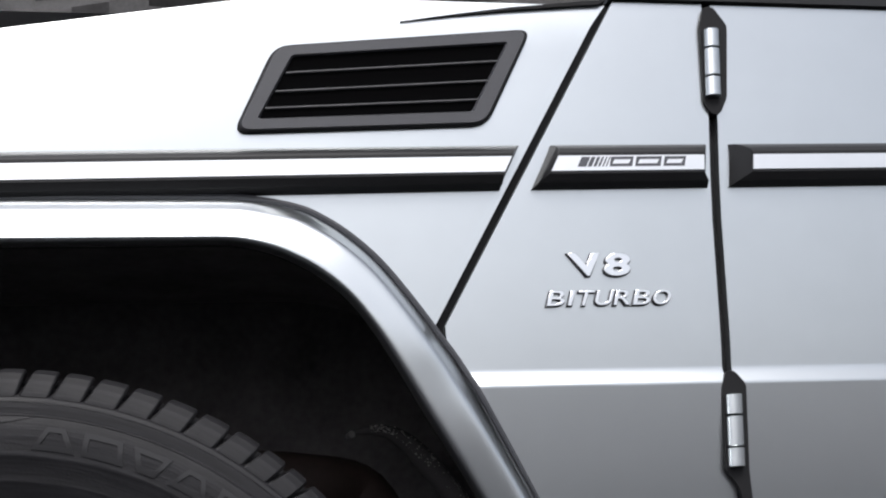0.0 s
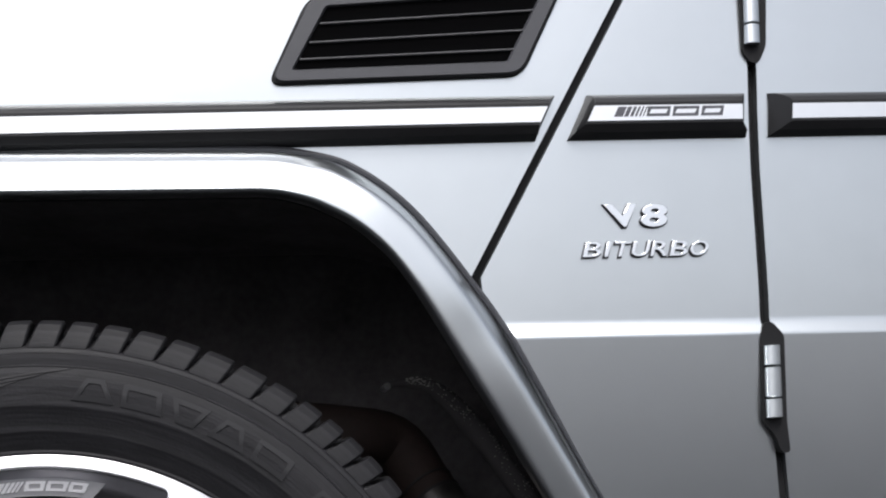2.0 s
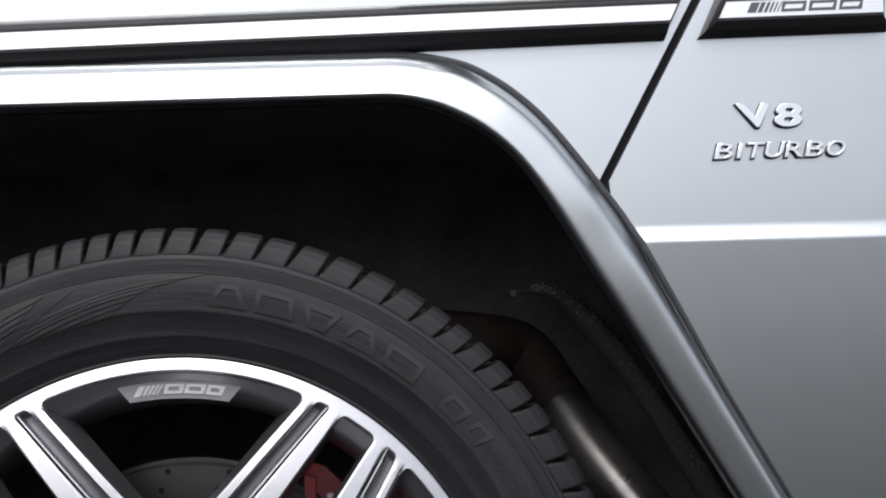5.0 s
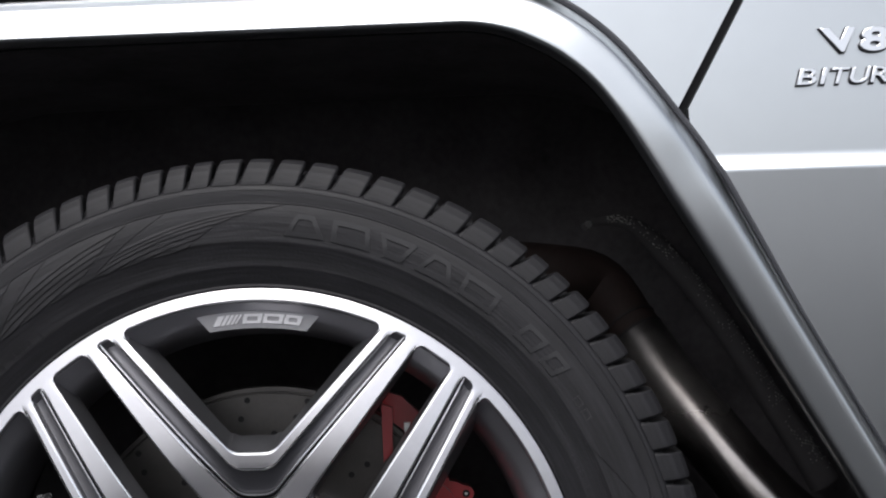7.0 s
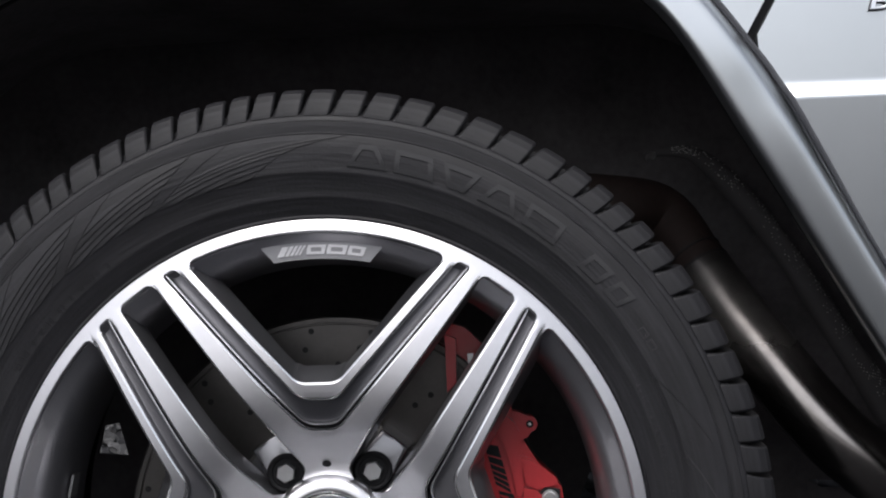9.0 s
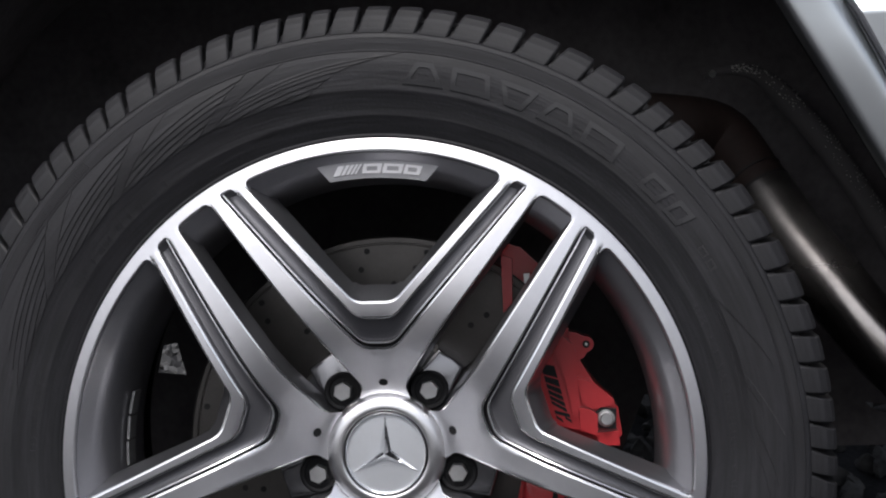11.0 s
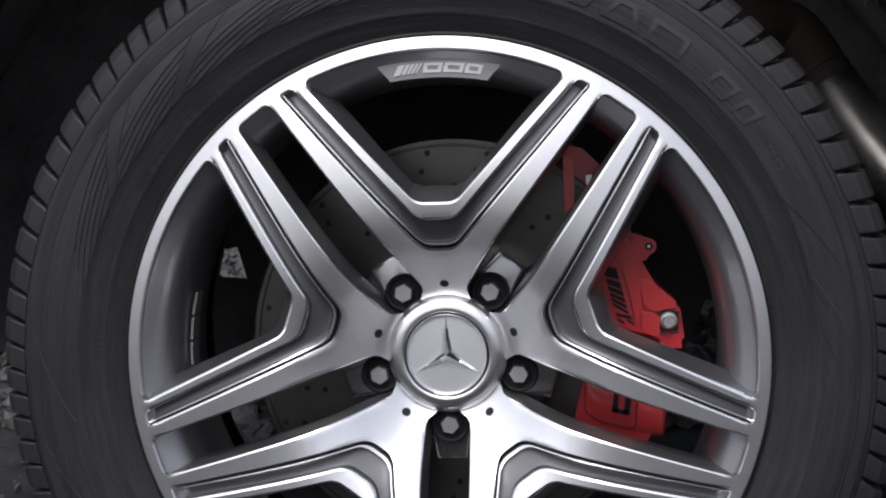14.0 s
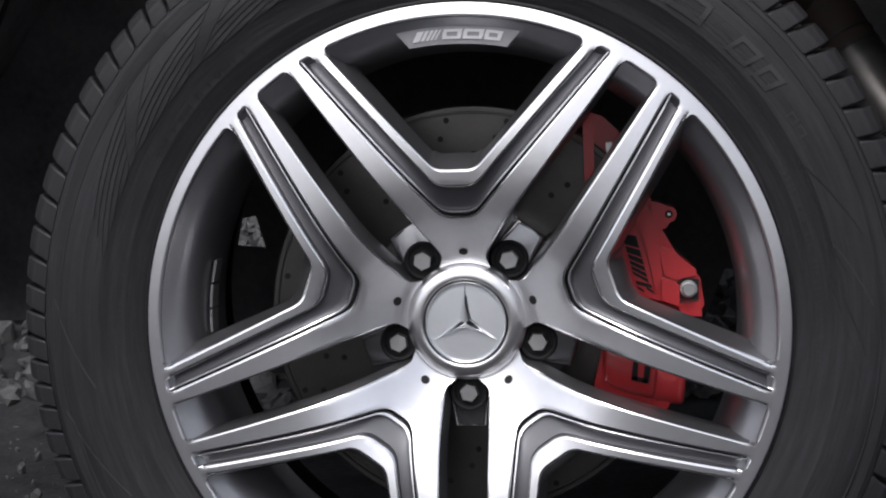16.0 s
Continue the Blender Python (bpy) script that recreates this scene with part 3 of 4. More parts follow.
def hollow(outer, wide, y0, y1):
    """A flat outline of a four-cornered shape: its strokes are wide metres across."""
    c = sum((Vector(p) for p in outer), Vector((0, 0))) / 4
    inner = []
    for p in outer:
        d = Vector(p) - c
        inner.append((p[0] - math.copysign(min(wide * 1.15, abs(d.x) * 0.7), d.x), p[1] - math.copysign(min(wide, abs(d.y) * 0.7), d.y)))
    return loft(frame_bm(outer, inner, ((0.0, y1), (0.0, y0), (1.0, y0), (1.0, y1))), caps=False)


for x0, x1 in ((0.5530, 0.5755), (0.5785, 0.6040), (0.6070, 0.6285)):
    part("badge_block", hollow(slant(x0, x1, 0.9463, 0.9559, 0.0025), 0.0026, yi, yi + 0.001), INK, badge)

LOUVRE = material("louvre_plastic", (0.10, 0.10, 0.105), 0.4, vary=0.1, scale=40)
# ---- vent grille in the wing ----
VO = [(0.2423, 1.0680), (0.4890, 1.0912), (0.4388, 0.9938), (0.2033, 0.9837)]
VI = [(0.2579, 1.0586), (0.4640, 1.0764), (0.4258, 1.0063), (0.2251, 0.9966)]


def round_poly(poly, r, n=5):
    out = []
    m = len(poly)
    for i in range(m):
        p, a, b = Vector(poly[i]), Vector(poly[i - 1]), Vector(poly[(i + 1) % m])
        u, v = (a - p).normalized(), (b - p).normalized()
        for k in range(n + 1):
            t = k / n
            out.append(tuple((p + u * r) * (1 - t) ** 2 + p * 2 * t * (1 - t) + (p + v * r) * t ** 2))
    return out


ro, ri = round_poly(VO, 0.014), round_poly(VI, 0.0025)
vb = bmesh.new()
loft(frame_bm(ro, ri, ((0.0, YB + 0.006), (0.0, YB - 0.004), (0.10, YB - 0.0065), (0.9, YB - 0.0065), (1.0, YB - 0.004), (1.0, YB + 0.010))), caps=False, bm=vb)
vent = part("vent_frame", vb, TRIM_GREY, car, "dark grey vent frame")
part("vent_shadow_gap", loft(frame_bm(round_poly(VO, 0.014), [(x * 1.0, z) for x, z in ri], ((-0.13, YB - 0.0005), (-0.10, YB - 0.0040), (0.03, YB - 0.0048), (0.03, YB + 0.004))), caps=False), RUBBER_SEAL, vent, "black gasket round the vent")
# Flat near-black sheet on the uncut panel: the recess's shade put in as colour.
part("vent_shade", prism(VI, YB - 0.003, YB - 0.0015), material("recess_shade", (0.0022, 0.0022, 0.0024), 0.9, spec=0.02), vent, "flat near-black sheet painted as the shade behind the louvres")
for k, (a, b) in enumerate((((0.2510, 1.0422), (0.4572, 1.0583)), ((0.2405, 1.0234), (0.4480, 1.0380)), ((0.2312, 1.0068), (0.4378, 1.0186)))):
    bm = bmesh.new()
    rings = []
    for (x, z) in (a, b):
        rings.append([(x, YB - 0.0028, z + 0.0016), (x, YB - 0.0056, z + 0.0004), (x, YB - 0.0056, z - 0.0006), (x, YB - 0.0028, z - 0.0012)])
    loft(rings, bm=bm)
    part("louvre", bm, LOUVRE, vent)

# ---- door hinges ----


def hinge(xt, zt, xb, zb, joints, pocket):
    yb = side_y(0.5 * (zt + zb))
    body = bevel(prism(pocket, yb - 0.0045, YB + 0.014), 0.0008, 1)
    h = part("door_hinge", body, RUBBER_SEAL, car, "exposed door hinge in a black recess")
    zs = [zt, *joints, zb]
    for z1, z0 in zip(zs, zs[1:]):
        z1, z0 = z1 - 0.0007, z0 + 0.0007
        xa, xb_ = lerp(xt, xb, (zt - z1) / (zt - zb)), lerp(xt, xb, (zt - z0) / (zt - zb))
        r = 0.0078
        rings = []
        for t, rr in ((0, r - 0.0012), (0.03, r), (0.97, r), (1, r - 0.0012)):
            x, z = lerp(xa, xb_, t), lerp(z1, z0, t)
            rings.append([(x + rr * math.cos(a), yb - 0.0075 + rr * 0.75 * math.sin(a), z) for a in (2 * math.pi * q / 20 for q in range(20))])
        part("hinge_barrel", loft(rings), PAINT, h, "silver hinge barrel")


hinge(0.6778, 1.0966, 0.6718, 1.0236, (1.0757, 1.0452), round_poly([(0.6735, 1.122), (0.6835, 1.122), (0.6965, 1.102), (0.6875, 1.024), (0.6785, 1.007), (0.6695, 1.007), (0.6625, 1.019), (0.6672, 1.101)], 0.004, 3))
hinge(0.6570, 0.7289, 0.6520, 0.6609, (0.7088, 0.6796), round_poly([(0.6530, 0.751), (0.6610, 0.751), (0.6718, 0.738), (0.6652, 0.657), (0.6655, 0.630), (0.6570, 0.630), (0.6532, 0.645), (0.6425, 0.659), (0.6475, 0.736)], 0.004, 3))

# ---- chrome lettering on the side ----
yl = YB + 0.0005


def slot(x0, x1, z0, z1, lean):
    return ((x0, z0), (x1, z0), (x0 + lean, z1))


# Larger dark glyph behind each letter: dark edge reflections put in as colour.
EDGE_DARK = material("letter_edge_dark", (0.05, 0.05, 0.056), 0.35, 0.8)
glyphs = [("V", 0.5115, 0.5440, 0.8440, 0.8662, -0.0030, 0.045), ("8", 0.5425, 0.5690, 0.8436, 0.8660, 0.0034, 0.04)]
x = 0.4845
for ch, wd in zip("BITURBO", (0.0170, 0.0070, 0.0160, 0.0168, 0.0170, 0.0170, 0.0176)):
    thin = 0.0013 if ch == "I" else 0.0
    glyphs.append((ch, x + thin, x + wd - thin, 0.8160 - 0.004 * (x - 0.48), 0.8304 - 0.004 * (x - 0.48), 0.0050, 0.012))
    x += wd + 0.0020
for ch, x0, x1, z0, z1, lean, bold in glyphs:
    g = letter(ch, slot(x0, x1, z0, z1, lean), yl, 0.0045, CHROME, car, "raised chrome letter", bold - 0.016, 0.016)
    letter(ch, slot(x0 - 0.0009, x1 + 0.0005, z0 - 0.0010, z1 + 0.0003, lean), yl, 0.0022, EDGE_DARK, g, "added dark glyph drawing the letter's dark edge reflections", bold + 0.018, 0.0).name = "letter_edge_backing"

# ---- front wheel ----
PHASE = -1.0
WHEEL = Matrix.Translation((0, 0, ZC)) @ Matrix.Rotation(radians(-PHASE), 4, "Y")


def place(ob):
    ob.matrix_local = WHEEL
    return ob


CHANNEL = material("titanium_channel", (0.135, 0.135, 0.146), 0.45, 0.65, 0.1, 0.15, vary=0.06, scale=20)
# rim: lip, cone behind the lip and barrel
lip = [(0.2655, 0.030), (0.2724, 0.012), (0.2727, 0.0040), (0.2726, 0.0022), (0.2722, 0.0014), (0.2714, 0.0009), (0.2700, 0.00075), (0.2660, 0.0003), (0.2632, 0.0), (0.2624, 0.0004), (0.2618, 0.0014), (0.2612, 0.004)]
wheel = part("front_wheel", revolve(lip, 160), MACHINED, car, "five twin-spoke alloy wheel, bright machined face", 20)
place(wheel)
barrel = [(0.2610, 0.003), (0.2590, 0.006), (0.2520, 0.012), (0.2440, 0.022), (0.2385, 0.040), (0.2365, 0.075), (0.2385, 0.10), (0.2475, 0.125), (0.2490, 0.15), (0.2520, 0.15), (0.2515, 0.125), (0.2430, 0.10), (0.2420, 0.075), (0.2430, 0.04), (0.2655, 0.03)]
BARREL = material("grey_barrel_paint", (0.34, 0.34, 0.36), 0.31, 0.8, 0.3, 0.1, vary=0.06, scale=20)
part("barrel", revolve(barrel, 128), BARREL, wheel, "dark grey painted rim barrel")


BEND = [(0.045, -0.54), (0.060, -0.84), (0.092, -0.86), (0.110, -0.64), (0.128, -0.32), (0.150, -0.10), (0.175, 0.02), (0.20, 0.07), (0.22, 0.10), (0.245, 0.12), (0.2634, 0.15)]


def face_y(r):
    """Depth of the dished face: steep round the hub, almost flat along the arms, falling away to the lip."""
    r = max(r, 0.045)
    y = 0.0
    for (r0, s0), (r1, s1) in reversed(list(zip(BEND, BEND[1:]))):
        a = max(r0, min(r, r1))
        sa = lerp(s0, s1, (a - r0) / (r1 - r0))
        y -= (sa + s1) / 2 * (r1 - a)
    return y


AX = Vector((math.cos(radians(54)), math.sin(radians(54))))
LE = Vector((-AX.y, AX.x))


def rc(r, c):
    return AX * math.sqrt(r * r - c * c) + LE * c


STEPS = [0.0, 0.02, 0.045, 0.075, 0.11, 0.16, 0.22, 0.29, 0.37, 0.46, 0.55, 0.64, 0.73, 0.82, 0.91, 1.0]


def resample(pts, n, steps=None):
    p = [Vector(q) for q in pts]
    d = [0.0]
    for a, b in zip(p, p[1:]):
        d.append(d[-1] + (b - a).length)
    out = []
    for i in range(n):
        s = d[-1] * (steps[i] if steps else i / (n - 1))
        k = max(j for j in range(len(d)) if d[j] <= s + 1e-9)
        k = min(k, len(p) - 2)
        out.append(p[k].lerp(p[k + 1], (s - d[k]) / max(1e-9, d[k + 1] - d[k])))
    return out


RT = 0.2634


def v_edge(c_out, r_in, c_in, v, soft):
    """Half of a V: from the lip down a straight arm, round a soft corner, along the flat foot to the middle."""
    a, b = rc(RT, c_out), rc(r_in, c_in)
    d = (b - a).normalized()
    p = a + d * ((v - a.y) / d.y)
    e1, e2 = p - d * soft, Vector((p.x - soft, v))
    arm = [a.lerp(e1, q) for q in STEPS]
    bend = [e1 * (1 - t) ** 2 + p * 2 * t * (1 - t) + e2 * t * t for t in (i / 8 for i in range(1, 9))]
    foot = [e2.lerp(Vector((0, v)), i / 4) for i in range(1, 5)]
    return arm + bend + foot


cw = v_edge(0.0502, 0.152, 0.0643, 0.1362, 0.0075)
c1 = v_edge(0.0404, 0.1434, 0.0553, 0.1200, 0.0095)
c2 = v_edge(0.0284, 0.1341, 0.0412, 0.0951, 0.0085)


def band(a, b, dy, wall_a, wall_b, bm, slot_face=0, slot_wall=1, ch=0.0027, cols=2, slot_edge=2, draft_a=0.0, draft_b=0.0, facet=0.0):
    """A strip of the face between the edges a and b, mirrored, with rounded edges and walls going back."""
    for sign in (1, -1):
        rows = []
        for n_row, (p, q) in enumerate(zip(a, b)):
            d = (q - p)
            ln = max(d.length, 1e-6)
            k = min(0.3, ch / ln)
            foot = facet * min(1.0, max(0.0, (n_row - 14) / 4))
            pts = [(p - d / ln * (draft_a + foot), wall_a), (p - d / ln * lerp(draft_a * 0.3, 0.0062, foot / facet if facet else 0.0), lerp(ch, wall_a, 0.3)), (p, ch), (p + d * k * 0.3, ch * 0.34)]
            pts += [(p + d * lerp(k, 1 - k, j / cols), 0.0) for j in range(cols + 1)]
            pts += [(q - d * k * 0.3, ch * 0.34), (q, ch), (q + d / ln * draft_b, wall_b)]
            last = len(pts) - 1
            rows.append([bm.verts.new((sign * s.x, face_y(s.length) + dy + (w if j in (0, 1, last) else w * min(1.0, max(0.0, (0.2606 - s.length) / 0.007))), s.y)) for j, (s, w) in enumerate(pts)])
        for r0, r1 in zip(rows, rows[1:]):
            for j in range(last):
                f = bm.faces.new((r0[j], r0[j + 1], r1[j + 1], r1[j]))
                near_lip = Vector((r1[j].co.x, r1[j].co.z)).length > 0.2560
                f.material_index = slot_wall if j in (0, 1, last - 1) else slot_edge if j in (2, 3, last - 2, last - 3) and not near_lip else slot_face


def trough(a, b, shape, bm):
    """A hollowed strip between the edges a and b: shape gives (share of the width, depth, material)."""
    for sign in (1, -1):
        rows = []
        for p, q in zip(a, b):
            rows.append([])
            for f, dy, _ in shape:
                v = p.lerp(q, f)
                rows[-1].append(bm.verts.new((sign * v.x, face_y(v.length) + dy, v.y)))
        for r0, r1 in zip(rows, rows[1:]):
            for j in range(len(shape) - 1):
                bm.faces.new((r0[j], r0[j + 1], r1[j + 1], r1[j])).material_index = shape[j][2]


def fillet(c, inward, toward, bm, size=0.0065, flare=2.3):
    """A rounded web where a band meets the lip, sloping back into the window; toward: +1 on the side of larger c."""
    p0 = rc(0.2633, c)
    d = (rc(RT - 0.01, inward) - rc(RT, c)).normalized()
    size *= 1.15
    t = Vector((-p0.y, p0.x)).normalized() * toward

    def curve(sz):
        a, b = p0 + d * sz, p0 + t * sz
        return [a * (1 - q) ** 2 + p0 * 2 * q * (1 - q) + b * q * q for q in (k / 6 for k in range(7))]

    for sign in (1, -1):
        def v(s, dy):
            return bm.verts.new((sign * s.x, face_y(min(s.length, RT)) + dy, s.y))
        rings = [[v(s, dy) for s in curve(size * k)] for k, dy in ((1.0, -0.0001), (1.04, 0.0006), (1.13, 0.0022), (lerp(1.13, flare, 0.35), 0.008), (flare, 0.022))]
        o = v(p0, -0.0001)
        for k in range(6):
            bm.faces.new((o, rings[0][k], rings[0][k + 1])).material_index = 0
            for i, (m, n) in enumerate(zip(rings, rings[1:])):
                bm.faces.new((m[k], n[k], n[k + 1], m[k + 1])).material_index = (0, 2, 2, 1)[i]


EDGE = material("polished_edge", (0.88, 0.88, 0.89), 0.22, 1.0, vary=0.03, scale=30)
# one fifth of the wheel: V-shaped inner band, sunk channel with a fine rib, outer band that joins the hub
vband = bmesh.new()
band(cw, c1, 0.0, 0.034, 0.012, vband, draft_a=0.0085, facet=0.004)
fillet(0.0502, 0.0515, 1, vband, 0.0095)
fillet(0.0404, 0.0417, -1, vband, 0.0042)
bmesh.ops.remove_doubles(vband, verts=vband.verts[:], dist=0.00002)
chan = bmesh.new()
trough(c1, c2, [(0.0, 0.0110, 0), (0.02, 0.0090, 0), (0.14, 0.0094, 0), (0.30, 0.0093, 0), (0.46, 0.0090, 0), (0.60, 0.0084, 0), (0.69, 0.0074, 0), (0.735, 0.0050, 0), (0.76, 0.0034, 2), (0.80, 0.0030, 1), (0.86, 0.0030, 2), (0.885, 0.0040, 0), (0.90, 0.0090, 0), (0.98, 0.0095, 0), (1.0, 0.0125, 0)], chan)
bmesh.ops.remove_doubles(chan, verts=chan.verts[:], dist=0.00002)
# inner edge of the outer band: along the narrow window, round the bolt pocket, along the hub
PK = 0.0196
n_in = [rc(RT, .0172), rc(.2336, .0178), rc(.2121, .0184), rc(.1803, .0192), rc(.1387, .0204), rc(.1177, .0208), rc(.0970, .0206)]
pocket = [n_in[-1], AX * 0.080 + LE * 0.0200, AX * 0.0655 + LE * PK]
pocket += [AX * (0.0655 - PK * 0.9 * math.sin(radians(a))) + LE * PK * math.cos(radians(a)) for a in (15, 30, 45, 60, 75)]
hubarc = [0.0475 * Vector((math.cos(radians(a)), math.sin(radians(a)))) for a in (60, 66, 72, 78, 84, 90)]
arm_n = resample(n_in, 16, STEPS)
in_n = resample([*pocket, *hubarc], 29)[1:]
out2 = c2[:16] + resample(c2[15:], 29)[1:]
oband = bmesh.new()
band(out2, arm_n + in_n, 0.0, 0.012, 0.034, oband, ch=0.0018, cols=6, draft_b=0.0030)
fillet(0.0172, 0.0174, -1, oband)
fillet(0.0284, 0.0295, 1, oband, 0.0036)
bmesh.ops.remove_doubles(oband, verts=oband.verts[:], dist=0.00002)
meshes = []
for nm, bm in (("spoke_inner_band", vband), ("spoke_channel", chan), ("spoke_outer_band", oband)):
    bmesh.ops.recalc_face_normals(bm, faces=bm.faces[:])
    me = bpy.data.meshes.new(nm)
    bm.to_mesh(me)
    bm.free()
    for m in ((CHANNEL, MACHINED, EDGE) if nm == "spoke_channel" else (MACHINED, ALLOY_DARK, EDGE)):
        me.materials.append(m)
    me.polygons.foreach_set("use_smooth", [True] * len(me.polygons))
    me.set_sharp_from_angle(angle=radians(24))
    meshes.append((nm, me))
for k in range(5):
    for nm, me in meshes:
        ob = new(nm, me)
        ob.parent = wheel
        ob.matrix_local = Matrix.Rotation(radians(72 * k), 4, "Y")

# bolt platforms in the narrow windows, bolts, valve-side holes
turn54 = [Matrix.Rotation(radians(72 * k), 4, "Y") for k in range(5)]


def polar_local(r, deg, c=0.0):
    d = Vector((math.cos(radians(deg)), math.sin(radians(deg))))
    e = Vector((-d.y, d.x))
    return d * r + e * c


def shared(name, bm, mats, label="", sharp=35):
    bmesh.ops.recalc_face_normals(bm, faces=bm.faces[:])
    me = bpy.data.meshes.new(name)
    bm.to_mesh(me)
    bm.free()
    for m in (mats if isinstance(mats, (list, tuple)) else [mats]):
        me.materials.append(m)
    me.polygons.foreach_set("use_smooth", [True] * len(me.polygons))
    me.set_sharp_from_angle(angle=radians(sharp))
    for m in turn54:
        ob = new(name, me)
        ob.parent = wheel
        ob.matrix_local = m
        if label:
            ob["label"] = label


pb = bmesh.new()
rings = []
for grow, back in ((0.0030, 0.040), (0.0006, 0.0030), (0.0, 0.0014), (-0.0012, 0.0002), (-0.0030, 0.0)):
    ring = []
    for r, c in [(0.0990, 0.0138), (0.0990, -0.0138), (0.0655, -0.0176)] + [(0.0655 - 0.0176 * math.sin(radians(a)), -0.0176 * math.cos(radians(a))) for a in range(15, 180, 15)] + [(0.0655, 0.0176)]:
        far = r + (grow if r > 0.08 else 0.0)
        p = polar_local(far, 54, c + math.copysign(min(abs(c), abs(grow)), c) * (1 if grow > 0 else -1))
        ring.append((p.x, 0.0660 + 0.30 * max(0.0, far - 0.082) + back, p.y))
    rings.append(ring)
loft(rings, bm=pb)
shared("bolt_seat", pb, material("seat_alloy", (0.27, 0.27, 0.28), 0.26, 0.9, vary=0.06, scale=40), sharp=50)
bp_ = polar_local(0.0655, 54)
cb_ = bmesh.new()
rings = []
for rr, yy in ((0.0172, 0.068), (0.0172, 0.0635), (0.0158, 0.0622), (0.0132, 0.0628), (0.0124, 0.0648), (0.0010, 0.0650)):
    rings.append([(bp_.x + rr * math.cos(a), yy, bp_.y + rr * math.sin(a)) for a in (2 * math.pi * q / 32 for q in range(32))])
loft(rings, caps=False, bm=cb_)
shared("bolt_collar", cb_, RUBBER_SEAL, "black bolt recess")
hx = bmesh.new()
rings = []
for rr, yy in ((0.0086, 0.085), (0.0086, 0.0590), (0.0080, 0.0578)):
    rings.append([(bp_.x + rr * math.cos(a), yy, bp_.y + rr * math.sin(a)) for a in (2 * math.pi * q / 6 + 0.2 for q in range(6))])
loft(rings, bm=hx)
shared("wheel_bolt", hx, STEEL, "bare steel hexagon wheel bolt", 25)
hp = polar_local(0.0626, 90)
slope = (face_y(0.0636) - face_y(0.0616)) / 0.002
shared("small_hole", cyl((hp.x, face_y(0.0626) - 0.0004, hp.y - 0.0002), (0, 1, -slope), 0.0040, 0.006, 20), RUBBER_SEAL)
# hub disc behind everything, hub ring and cap
part("hub_disc", revolve([(0.0, 0.084), (0.05, 0.084), (0.095, 0.088), (0.095, 0.12), (0.0, 0.12)], 64), ALLOY_DARK, wheel)
part("hub_ring", revolve([(0.0532, 0.0575), (0.0524, 0.0532), (0.0509, 0.0503), (0.0490, 0.0481), (0.0468, 0.0465), (0.0444, 0.0455), (0.0418, 0.0449), (0.0396, 0.0447), (0.0382, 0.0451), (0.0375, 0.0461), (0.0373, 0.0500)], 96), POLISHED, wheel, "bright turned hub ring", 60)
part("hub_cap", revolve([(0.0001, 0.0474), (0.020, 0.0476), (0.0345, 0.0482)], 64), material("satin_silver", (0.58, 0.60, 0.63), 0.32, 0.55, vary=0.03, scale=30), wheel, "satin silver hub cap")
part("cap_rim", revolve([(0.0340, 0.0486), (0.0342, 0.0466), (0.0347, 0.0454), (0.0352, 0.0451), (0.0358, 0.0456), (0.0361, 0.0468), (0.0363, 0.0506)], 96), CHROME, wheel, "chrome cap ring", 70)
arms = bmesh.new()
for k in range(3):
    a = 90 + 120 * k
    tip = polar_local(0.0335, a)
    b1, b2 = polar_local(0.0062, a + 60), polar_local(0.0062, a - 60)
    v = [arms.verts.new(q) for q in ((tip.x, 0.0480, tip.y), (b1.x, 0.0480, b1.y), (b2.x, 0.0480, b2.y), (0, 0.0412, 0), (0, 0.0480, 0))]
    arms.faces.new((v[0], v[1], v[3]))
    arms.faces.new((v[0], v[3], v[2]))
    arms.faces.new((v[0], v[2], v[4], v[1]))
part("cap_ornament", arms, CHROME, wheel, "raised chrome three-armed ornament", 10)

# plain badge plate on the cone behind the lip
def cone_pt(r, deg, lift):
    y = 0.0125 + (0.2545 - r) * 0.12      # the plate stands nearly upright
    d = polar_local(r, deg)
    return (d.x, y - lift, d.y)


def cone_patch(name, corners, lift, mat, parent, label="", n=8):
    """A plate on the cone: corners are (radius, degrees) of its low and top edge."""
    (r0, a0), (r1, a1), (r2, a2), (r3, a3) = corners
    bm = bmesh.new()
    lo = [cone_pt(lerp(r0, r1, j / n), lerp(a0, a1, j / n), lift) for j in range(n + 1)]
    hi = [cone_pt(lerp(r3, r2, j / n), lerp(a3, a2, j / n), lift) for j in range(n + 1)]
    sheet([lo, hi], thick=0.012, bm=bm)
    return part(name, bm, mat, parent, label, 30)


cone_patch("badge_plate", ((0.2395, 98.9), (0.2395, 79.3), (0.2545, 77.2), (0.2545, 101.0)), 0.0022, material("plate_alloy", (0.36, 0.36, 0.375), 0.42, 0.5, vary=0.05, scale=40), wheel, "raised trapezoid badge plate")
PLATE_EDGE = material("satin_alloy", (0.85, 0.85, 0.87), 0.36, 0.5, vary=0.05, scale=40)
for a0, wd in ((97.6, 1.3), (96.0, 0.7), (95.0, 0.6), (94.1, 0.5), (93.3, 0.4)):
    cone_patch("badge_bar", ((0.2435, a0 + 0.5), (0.2435, a0 + 0.5 - wd), (0.2515, a0 - 0.8 - wd), (0.2515, a0 - 0.8)), 0.0032, PLATE_EDGE, wheel, n=2)
